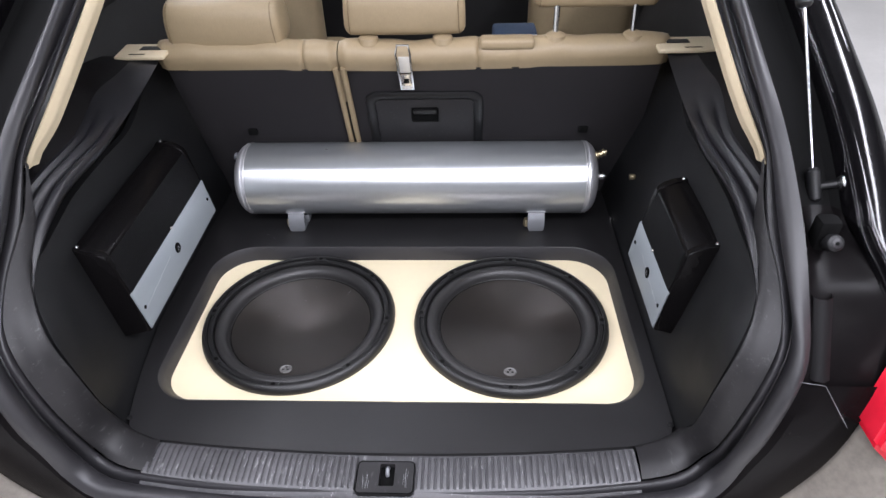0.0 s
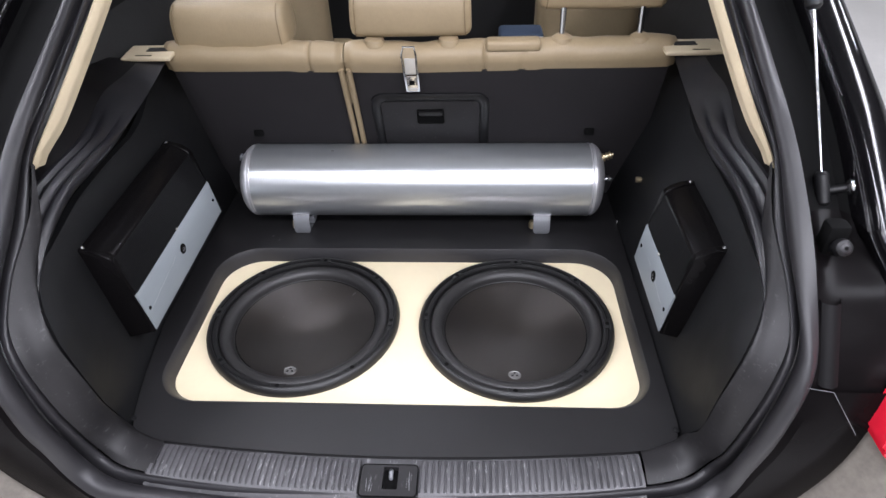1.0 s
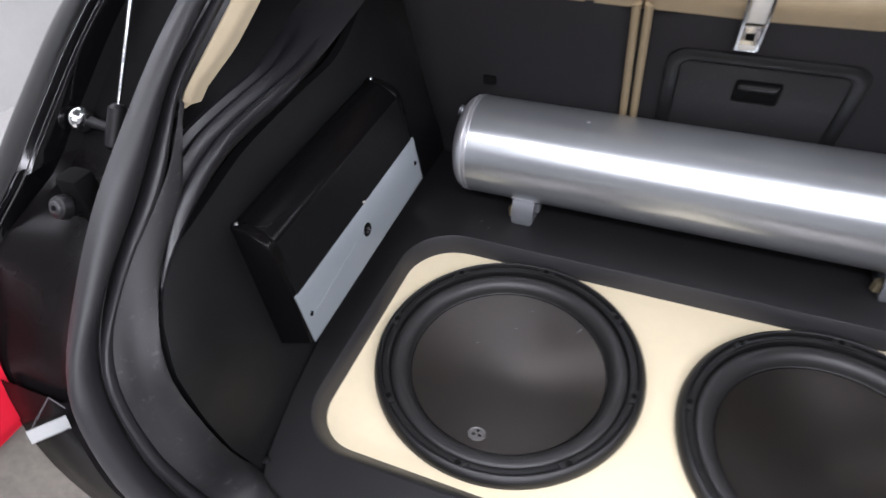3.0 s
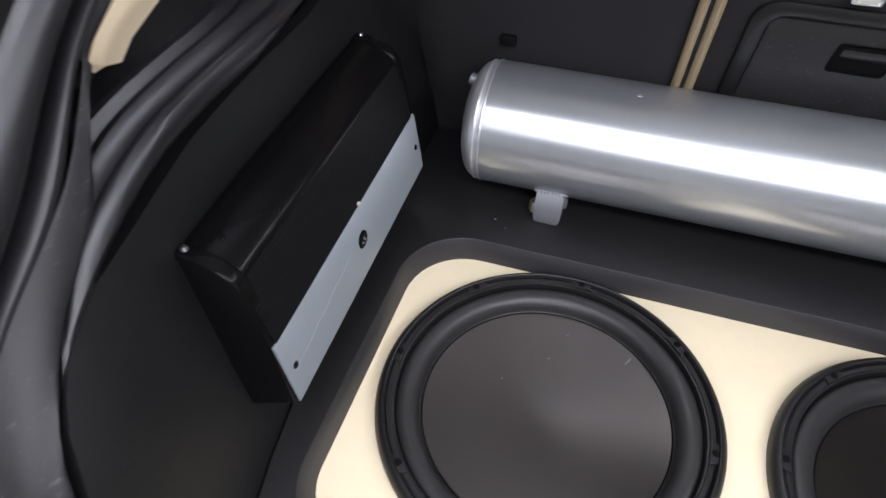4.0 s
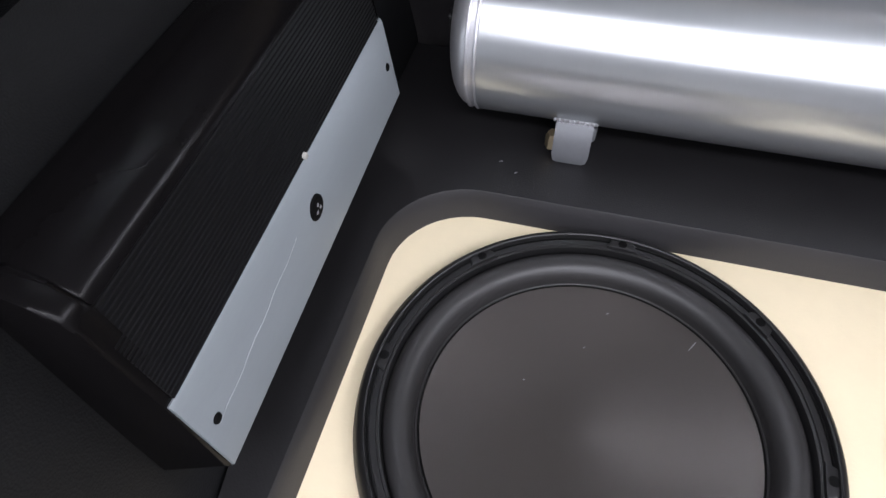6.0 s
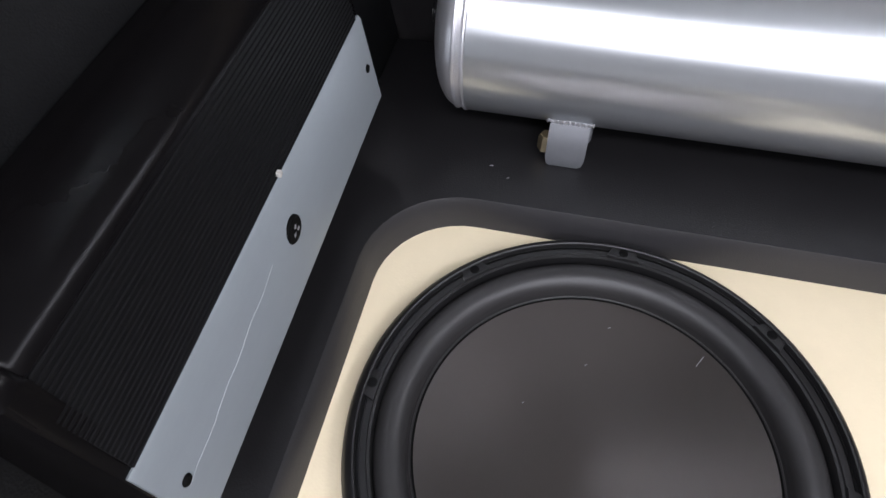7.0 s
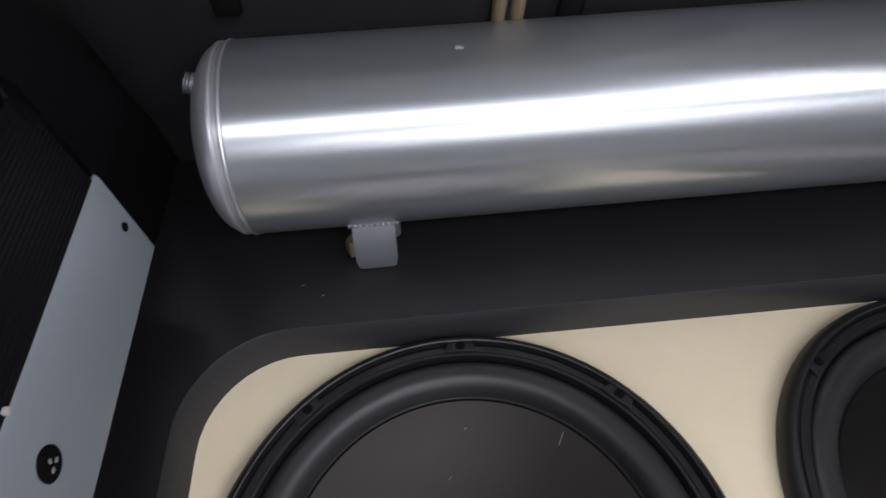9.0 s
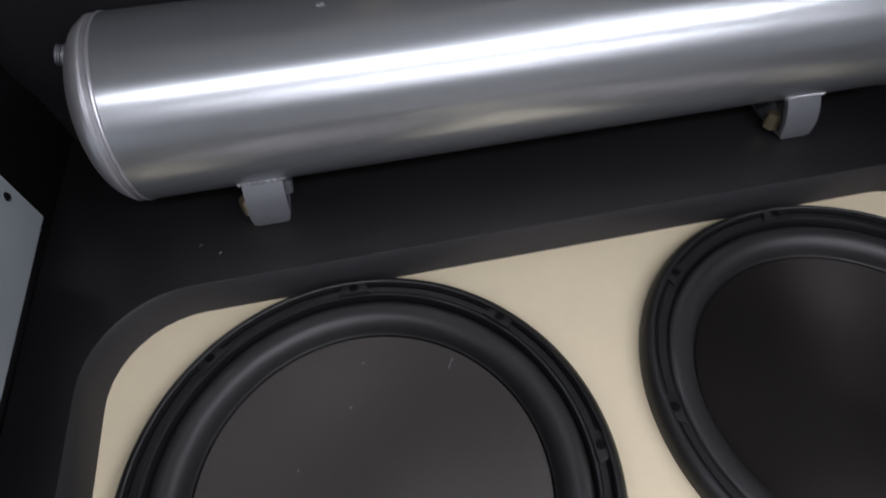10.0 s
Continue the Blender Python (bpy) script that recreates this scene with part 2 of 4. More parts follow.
def box(x0, x1, y0, y1, z0, z1, bevel=0.0, seg=2, bm=None):
    bm = bm or bmesh.new()
    m = Matrix.Translation(((x0 + x1) / 2, (y0 + y1) / 2, (z0 + z1) / 2)) @ Matrix.Diagonal((x1 - x0, y1 - y0, z1 - z0, 1))
    made = bmesh.ops.create_cube(bm, size=1, matrix=m)["verts"]
    if bevel:
        edges = list({e for v in made for e in v.link_edges})
        bmesh.ops.bevel(bm, geom=edges, offset=bevel, segments=seg, affect="EDGES", profile=0.5)
    return bm


def rod(points, r, n=12, bm=None, cap=True):
    """A round bar along points."""
    pts = [Vector(p) for p in points]
    rows = []
    for i, p in enumerate(pts):
        t = (pts[min(i + 1, len(pts) - 1)] - pts[max(i - 1, 0)]).normalized()
        a = t.orthogonal().normalized() if i == 0 else (a0 - t * a0.dot(t)).normalized()
        a0 = a
        b = t.cross(a)
        rr = r[i] if isinstance(r, (list, tuple)) else r
        rows.append([p + rr * (math.cos(2 * math.pi * k / n) * a + math.sin(2 * math.pi * k / n) * b) for k in range(n)])
    bm = bm or bmesh.new()
    first = len(bm.verts)
    grid(rows, close_v=True, bm=bm)
    if cap:
        bm.verts.ensure_lookup_table()
        bm.faces.new(bm.verts[first:first + n])
        bm.faces.new(bm.verts[-n:])
    return bm


def prism(poly, axis, a, b, bevel=0.0, seg=2):
    """Pushes an outline of pairs along an axis from a to b."""
    def place(p, s):
        return {"y": (p[0], s, p[1]), "x": (s, p[0], p[1]), "z": (p[0], p[1], s)}[axis]
    bm = bmesh.new()
    lo = [bm.verts.new(place(p, a)) for p in poly]
    hi = [bm.verts.new(place(p, b)) for p in poly]
    n = len(poly)
    ends = [bm.faces.new(lo), bm.faces.new(hi[::-1])]
    for i in range(n):
        bm.faces.new((lo[i], lo[(i + 1) % n], hi[(i + 1) % n], hi[i]))
    if bevel:
        edges = [e for f in ends for e in f.edges]
        bmesh.ops.bevel(bm, geom=edges, offset=bevel, segments=seg, affect="EDGES", profile=0.5)
    return bm


def spline(pts, n):
    """n + 1 points along a smooth curve through pts, even in length."""
    p = np.array(pts, float)
    out = []
    for i in range(len(p) - 1):
        p0, p1, p2, p3 = p[max(i - 1, 0)], p[i], p[i + 1], p[min(i + 2, len(p) - 1)]
        for t in np.linspace(0, 1, 12, endpoint=False):
            out.append(0.5 * (2 * p1 + (p2 - p0) * t + (2 * p0 - 5 * p1 + 4 * p2 - p3) * t * t + (3 * p1 - p0 - 3 * p2 + p3) * t ** 3))
    out.append(p[-1])
    out = np.array(out)
    s = np.r_[0, np.cumsum(np.linalg.norm(np.diff(out, axis=0), axis=1))]
    u = np.linspace(0, s[-1], n + 1)
    return np.stack([np.interp(u, s, out[:, k]) for k in range(out.shape[1])], 1)


def smooth01(t):
    t = min(max(t, 0.0), 1.0)
    return t * t * (3 - 2 * t)


def outline(x0, x1, y0, y1, rf, rb, n=10):
    """A rounded rectangle: radius rf at the front corners and rb at the back."""
    pts = []
    for cx, cy, r, a0 in ((x1 - rf, y0 + rf, rf, -90), (x1 - rb, y1 - rb, rb, 0), (x0 + rb, y1 - rb, rb, 90), (x0 + rf, y0 + rf, rf, 180)):
        for i in range(n + 1):
            a = radians(a0 + 90 * i / n)
            pts.append((cx + r * math.cos(a), cy + r * math.sin(a)))
    return pts


SUBS = ((-.1918, .4382), (.1959, .4360))
XM = 0.012      # middle of the car
BASE = -0.03    # top of the cream baffle
GROUND = -0.62  # garage floor

# ---------------------------------------------------------------- garage


def garage():
    bm = box(-4.5, 4.5, -5.5, 6.0, GROUND - 0.1, GROUND)
    tagged(part("floor", bm, FLOOR), "pale polished garage floor with fine joints", "floor", kind="structure")
    for name, b in (("wall_west", (-2.8, -2.7, -5.5, 6, GROUND, 2.4)), ("wall_east", (4.5, 4.6, -5.5, 6, GROUND, 2.4)),
                    ("wall_south", (-4.6, 4.6, -5.6, -5.5, GROUND, 2.4)), ("wall_north", (-4.6, 4.6, 6.0, 6.1, GROUND, 2.4))):
        tagged(part(name, box(*b), WALLPAINT if name != "wall_south" else GREYWALL), "plain painted garage wall", "wall", kind="structure")
    tagged(part("ceiling", box(-4.6, 4.6, -5.6, 6.1, 2.4, 2.5), GREYWALL), "plain grey garage ceiling", "ceiling", kind="structure")


garage()

# ---------------------------------------------------------------- car body round the opening

# places are (distance from the middle, y, z), from the sill's middle up one side
SEAL = [(0, .05, -.016), (.2, .052, -.015), (.33, .06, -.012), (.40, .067, -.008), (.44, .08, .015), (.456, .084, .07), (.47, .087, .12),
        (.49, .105, .185), (.5, .127, .225), (.5, .168, .277), (.4995, .22, .33), (.499, .29, .382), (.495, .337, .417),
        (.490, .39, .45), (.481, .509, .516), (.467, .64, .59), (.445, .78, .66)]
TRIM = [(0, .13, .0), (.2, .136, .0), (.33, .152, .0), (.385, .168, .0), (.413, .183, .003), (.418, .168, .07), (.419, .16, .139),
        (.429, .163, .2), (.45, .19, .236), (.47, .235, .268), (.474, .28, .30), (.48, .312, .345), (.484, .34, .373),
        (.467, .405, .425), (.449, .51, .50), (.43, .64, .59), (.405, .78, .66)]
N_ARC = 84


def paired(n):
    """Even stations along the seal with their partners on the trim."""
    both = spline([a + b for a, b in zip(SEAL, TRIM)], n)
    return both[:, :3], both[:, 3:]


def side_point(p, side):
    return Vector((XM + side * p[0], p[1], p[2]))


def near_joint(z):
    return .016 * smooth01(z / .06) * (1 - smooth01((z - .24) / .06))


def band(side, u0, u1, steps, height, first=0, last=N_ARC, widen=0.0):
    """A strip between the seal's edge (u=0) and the trim's edge (u=1), height(u) proud of it."""
    s, g = paired(N_ARC)
    rows = []
    for i in range(first, last + 1):
        a, b = side_point(s[i], side), side_point(g[i], side)
        if side > 0:
            b.y -= near_joint(b.z)
        t = side_point(s[min(i + 1, N_ARC)], side) - side_point(s[max(i - 1, 0)], side)
        nrm = t.cross(b - a).normalized()
        if nrm.dot(Vector((XM, -.35, .8)) - a) < 0:
            nrm = -nrm
        wide = 1 + widen * smooth01((s[i][2] - .20) / .20)
        us = [u0 + (u1 - u0) * k / steps for k in range(steps + 1)]
        rows.append([a.lerp(b, u * wide) + nrm * height(u) for u in us])
    return rows


def hump(u, a, b, h):
    return h * math.sqrt(max(0.0, 1 - ((2 * u - a - b) / (b - a)) ** 2))


car = thing("car", (XM, 0.05, GROUND), "glossy black estate car with its tailgate open, on the garage floor", "car")


def joined(side_rows):
    """Both halves of an arch in one run of rows, left top to right top."""
    left, right = side_rows
    return left[::-1] + right[1:]


def opening():
    bulb = joined([band(s, 0.0, 0.32, 8, lambda u: hump(u, 0, .3, .015) - .004 * smooth01((u - .27) / .05), widen=.75) for s in (-1, 1)])
    part("door_seal", grid(bulb), RUBBER, car, "soft charcoal rubber weatherstrip with a rounded bulb")
    lip = joined([band(s, 0.315, 0.52, 8, lambda u: -.008 + hump(u, .35, .5, .014), widen=.75) for s in (-1, 1)])
    part("seal_lip", grid(lip), RUBBER, car)
    # the corner trims between the sill strip and the pillars
    for side in (-1, 1):
        first = next(i for i in range(N_ARC) if paired(N_ARC)[1][i][0] > 0.335)
        last = next(i for i in range(N_ARC) if paired(N_ARC)[1][i][2] > 0.362)
        rows = band(side, 0.5, 1.0, 10, lambda u: .002 + .010 * math.sin(math.pi * (u - .5) / .5 * .9), first, last)
        # flat where it meets the sill, then a turned edge into the boot
        for k, r in enumerate(rows):
            f = (.5 + .5 * smooth01(r[-1].z / .12)) * (1 - .85 * smooth01((r[-1].z - .22) / .09))
            a, b = r[0], r[-1]
            for q in range(1, len(r) - 1):
                r[q] = a.lerp(b, q / (len(r) - 1)).lerp(r[q], f)
            # it tapers away beside the weatherstrip
            taper = .92 * smooth01((b.z - .255) / .10)
            for q in range(len(r) - 1):
                r[q] = r[q].lerp(b, taper * (1 - q / (len(r) - 1)))
        for _ in range(14):
            old = [[q.copy() for q in r] for r in rows]
            for k in range(1, len(rows) - 1):
                for q in range(1, len(rows[k]) - 1):
                    rows[k][q] = old[k][q] * .4 + (old[k - 1][q] + old[k + 1][q] + old[k][q - 1] + old[k][q + 1]) * .15
        for r in rows:
            r.append(r[-1] + Vector((side * .001, .0006, -.001)))
            r.append(r[-2] + Vector((side * .012, .001, -.01)))
        part("corner_trim", grid(rows), PLASTIC, car, "scuffed charcoal plastic side trim", sharp=80)
        # dark strip beside the cream pillar trim
        rows = band(side, 0.5, 1.05, 4, lambda u: -.004, last, N_ARC)
        part("pillar_strip", grid(rows), TRIMPLASTIC, car)


opening()


def pillar_trims():
    """Cream trims beside the seal: a blunt tip, then a shallow rounded section up the pillar."""
    edge = spline([(.489, .331, .361), (.4855, .342, .374), (.4675, .405, .425), (.449, .51, .50), (.43, .64, .59), (.405, .78, .66)], 40)
    for side in (-1, 1):
        rows = []
        for i, p in enumerate(edge):
            w = .012 + .016 * smooth01(i / 4)
            a = side_point(p, side)
            inn = Vector((-side * .28, .96, .0))
            rows.append([a + inn * (w * q) + Vector((0, y, z)) for q, y, z in
                         ((-.1, .006, -.006), (-.02, .001, .0), (.08, .0, .003), (.45, .0, .005), (.8, .0, .005), (.95, .0, .003), (1.0, .003, -.002), (.96, .012, -.008))])
            for k in range(2, 6):
                rows[-1][k].x -= side * .003
        low = [sum(rows[0], Vector()) / len(rows[0]) + Vector((0, .002, -.004))] * len(rows[0])
        part("pillar_trim", grid([low] + rows), BEIGE, car, "cream plastic pillar trim")


pillar_trims()


def outer_body():
    """Painted gutter with its double ridge, the flank, and the bumper corner below."""
    s, _ = paired(N_ARC)
    for side in (-1, 1):
        rows = []
        for i in range(N_ARC + 1):
            a, z = side_point(s[i], side), s[i][2]
            if z < .17:
                continue
            k = smooth01((z - .285) / .04)
            ridge = (.066 if side > 0 else .084) + .5 * max(0.0, .33 - z)
            deep = k
            prof = [(-.004, .004), (.004, .006 + .024 * deep), (.016, .008 + .037 * deep), (.03, .008 + .042 * deep), (ridge - .014, .008 + .042 * deep), (ridge - .006, .008 + .03 * deep),
                    (ridge - .003, .006), (ridge - .001, .002), (ridge + .001, .002), (ridge + .0035, .007), (ridge + .007, .0095), (ridge + .010, .005),
                    (ridge + .012, .003), (ridge + .0145, .004), (ridge + .018, .0035), (ridge + .034, .006), (ridge + .047, .011), (ridge + .057, .021), (ridge + .065, .045), (ridge + .075, .1), (ridge + .09, .25), (ridge + .15, .6)]
            rows.append([a + Vector((side * d, y, 0)) for d, y in prof])
        cut = next(q for q, r in enumerate(rows) if r[0].z > .332)
        part("lower_gutter", grid([r[:6] for r in rows[:cut + 1]]), SATINPAINT, car, "satin black lower gutter")
        part("upper_gutter", grid([r[:6] for r in rows[cut:]]), DARK, car, "satin black upper gutter")
        part("quarter_panel", grid([r[5:] for r in rows[cut:]]), PAINT, car, "glossy black painted quarter panel with a double ridge", sharp=60)
        part("flank", grid([r[5:] for r in rows[:cut + 1]]), PAINT, car, sharp=60)
        # black recess beside the seal, and the bumper ledge that flares from it
        face, ledge = [], []
        for i in range(N_ARC + 1):
            if s[i][2] > 0.205:
                continue
            a = side_point(s[i], side)
            f = smooth01(s[i][0] / .46)
            out = Vector((side * (0.15 + 0.85 * f * smooth01((s[i][2] + .02) / .12)), 0, -1 + f * smooth01((s[i][2]) / .16))).normalized()
            face.append([a + out * d + Vector((0, y, 0)) for d, y in ((-.003, .006), (.004, .006), (.012, .0), (.03, .0), (.05, .0), (.09, .0), (.094, .002), (.096, .012))])
            ledge.append([a + out * d + Vector((0, y, 0)) for d, y in ((.098, .012), (.098, .002), (.1, -.002), (.106, -.014), (.122, -.04), (.145, -.065), (.17, -.075), (.19, -.065), (.21, .0), (.22, .15), (.22, .4))])
        part("bumper_recess", grid(face), SATINPAINT, car, "black painted recess beside the weatherstrip")
        part("rear_bumper", grid(ledge), DUSTPAINT, car, "dusty dark painted bumper ledge")
        # pale line laid where the bumper piece's edge catches light
        edge = [(XM + side * d, y, z) for d, y, z in ((.483, .101, .210), (.521, .109, .194), (.549, .083, .151))]
        part("panel_edge", rod(edge, .0003, 6), GLINTCRUMB, car)
        if side < 0:
            continue
        rows = []
        for z in np.linspace(.198, .278, 9):
            y = float(np.interp(z, [.198, .278], [.124, .178])) - .014
            rows.append([(XM + side * d, y + q, z) for d, q in ((.503, .02), (.505, .006), (.509, .002), (.518, .0), (.526, .004), (.529, .012), (.529, .03))])
        part("gutter_flap", grid(rows), LEDGE, car, "charcoal rubber water guard")


outer_body()


def fittings():
    for side in (-1, 1):
        def P(d, y, z):
            return (XM + side * d, y, z)
        def along(k):
            return P(.533 - .0215 * k, .2915 + .105 * k, .350 + .169 * k)
        strut = part("gas_strut", rod([along(-.02), along(1.1)], .0018, 14), CHROME, car, "slim bright steel gas strut")
        part("strut_cylinder", rod([along(1.08), along(1.1), along(3.0)], [.006, .0095, .0095], 16), BLACKPLASTIC, strut, "black painted strut cylinder")
        part("strut_socket", rod([along(-.09), along(-.07), along(.1), along(.12)], [.005, .0085, .0085, .005], 14), BLACKPLASTIC, strut, "black plastic strut socket")
        part("socket_arm", rod([along(0), P(.558, .29, .356)], .005, 12), BLACKPLASTIC, strut)
        dome = [(.012 * math.cos(radians(q)), .009 * math.sin(radians(q))) for q in range(-90, 91, 15)]
        part("ball_stud", revolve(dome, P(.566, .288, .358), "x", 24), CHROME, car)
        def tilted(bm):
            bmesh.ops.rotate(bm, verts=bm.verts, cent=P(.53, .209, .326), matrix=Matrix.Rotation(radians(-32), 3, "X"))
            return bm
        at = P(.53, .209, .326)
        buffer = part("rubber_buffer", tilted(revolve([(0, -.003), (.007, -.003), (.0095, -.0015), (.0105, .002), (.011, .006), (.0085, .009), (.0085, .02), (0, .02)], at, "y", 24)), BLACKPLASTIC, car, "black rubber tailgate buffer")
        part("buffer_screw", tilted(revolve([(0, -.0045), (.0045, -.0045), (.0062, -.0035), (.0068, -.0022)], at, "y", 18)), RUBBER, buffer)
        part("screw_hole", tilted(revolve([(0, -.0052), (.0022, -.0052), (.0024, -.0042)], at, "y", 12)), DARK, buffer)
        part("buffer_bracket", box(*sorted((XM + side * .516, XM + side * .542)), .222, .245, .300, .345, .006), DARK, car)
        lens = [P(.565, .055, .150), P(.592, .045, .125), P(.66, .075, .13), P(.69, .11, .24), P(.655, .1, .30), P(.594, .085, .238)]
        bm = bmesh.new()
        a = [bm.verts.new(p) for p in lens]
        b = [bm.verts.new(Vector(p) + Vector((0, .05, 0))) for p in lens]
        bm.faces.new(a)
        bm.faces.new(b[::-1])
        for i in range(6):
            bm.faces.new((a[i], a[(i + 1) % 6], b[(i + 1) % 6], b[i]))
        bmesh.ops.bevel(bm, geom=bm.edges[:], offset=.006, segments=2, affect="EDGES")
        part("tail_light", bm, REDLENS, car, "red plastic tail light lens")


fittings()


def sill():
    """The ribbed sill strip with its latch plate."""
    def bow(x):
        return .02 * ((x - XM) / .35) ** 2
    bm = bmesh.new()
    pitch = .0086
    for x0, x1 in ((-.343, -.037), (.046, .355)):
        n = int((x1 - x0) / pitch)
        rows = []
        for i in range(n):
            for du, h in ((0, -.0028), (.25, -.0028), (.38, 0), (.88, 0)):
                x = x0 + (i + du) * (x1 - x0) / n
                rows.append([(x, .068 + bow(x), -.016), (x, .077 + bow(x), -.007), (x, .0855 + bow(x), -.0015), (x, .0895 + bow(x), .001 + h), (x, .126 + bow(x), .002 + h), (x, .134 + bow(x), -.001 + h), (x, .137 + bow(x), -.01)])
        grid(rows, bm=bm)
    strip = part("sill_strip", bm, SILLPLASTIC, car, "ribbed grey plastic sill strip, scuffed white")
    rows = []
    for i in range(41):
        x = -.343 + .698 * i / 40
        rows.append([(x, .06 + bow(x) * .4, -.02), (x, .074 + bow(x), -.012), (x, .08 + bow(x), -.0065), (x, .14 + bow(x), -.0065)])
    part("sill_bed", grid(rows), SILLPLASTIC, strip)
    rim, slot = outline(-.035, .044, .0775, .1255, .006, .006, 6), outline(-.004, .017, .088, .1215, .002, .002, 3)
    bm = bmesh.new()
    edges = []
    for loop in (rim, slot):
        vs = [bm.verts.new((x, y, .0024)) for x, y in loop]
        edges += [bm.edges.new((vs[k], vs[(k + 1) % len(vs)])) for k in range(len(vs))]
    bmesh.ops.triangle_fill(bm, use_beauty=True, use_dissolve=False, edges=edges)
    for loop in (rim, slot):
        grid([[(x, y, .0024) for x, y in loop], [(x, y, -.0064) for x, y in loop]], close_v=True, bm=bm)
    plate = part("latch_plate", bm, PLASTIC, strip, "smooth charcoal latch plate, scuffed white")
    ring = [(x, y, .0022) for x, y in rim]
    part("plate_joint", rod(ring + ring[:1], .0009, 6, cap=False), DARK, plate)
    part("latch_well", box(-.006, .019, .086, .1235, -.03, -.0060), DARK, strip)
    part("striker", rod([(.0065, .1205, -.014), (.0065, .1185, -.003), (.0065, .1145, .001), (.0065, .1095, -.003), (.0065, .1075, -.014)], .0030, 12), FOOTALLOY, strip, "worn steel striker loop")
    rng = random.Random(5)
    for k in range(14):
        x = (-.022 if k % 2 else .031) + rng.uniform(-.004, .004)
        y = rng.uniform(.084, .104)
        ln = rng.uniform(.006, .018)
        part("scuff_mark", rod([(x, y, .0025), (x + rng.uniform(-.001, .001), min(y + ln, .122), .0025)], rng.uniform(.00015, .0004), 4), SCUFF, plate)
    for k in range(26):
        x = rng.uniform(-.33, .35)
        if -.04 < x < .065:
            continue
        y = .084 + bow(x) + rng.uniform(0, .03)
        ln = rng.uniform(.003, .014)
        part("scuff_mark", rod([(x, y, .0024), (x + rng.uniform(-.002, .002), y + ln, .0024)], rng.uniform(.0002, .0006), 4), SCUFF, strip)
    return plate


sill()

# ---------------------------------------------------------------- boot floor and side panels


def wall_x(y, z, side):
    base, lean = (.452, .15) if side < 0 else (.4135, .235)
    return XM + side * (base + lean * z * (.1 + .9 * smooth01((y - .15) / .10)))


def panel_front(z, side):
    """Where the side panel begins, just behind the corner trim's edge."""
    y = float(np.interp(z, [q[2] for q in TRIM[4:13]], [q[1] for q in TRIM[4:13]]))
    return y + .002 - (near_joint(z) if side > 0 else 0)


def panel_x(y, z, side):
    meet = XM + side * (float(np.interp(z, [q[2] for q in TRIM[4:12]], [q[0] for q in TRIM[4:12]])) - .0015)
    y0 = panel_front(min(z, .292), side)
    u = 1 - min(max((y - y0) / .26, 0.0), 1.0)
    return meet + (wall_x(y, z, side) - meet) * (1 - u ** 1.6)


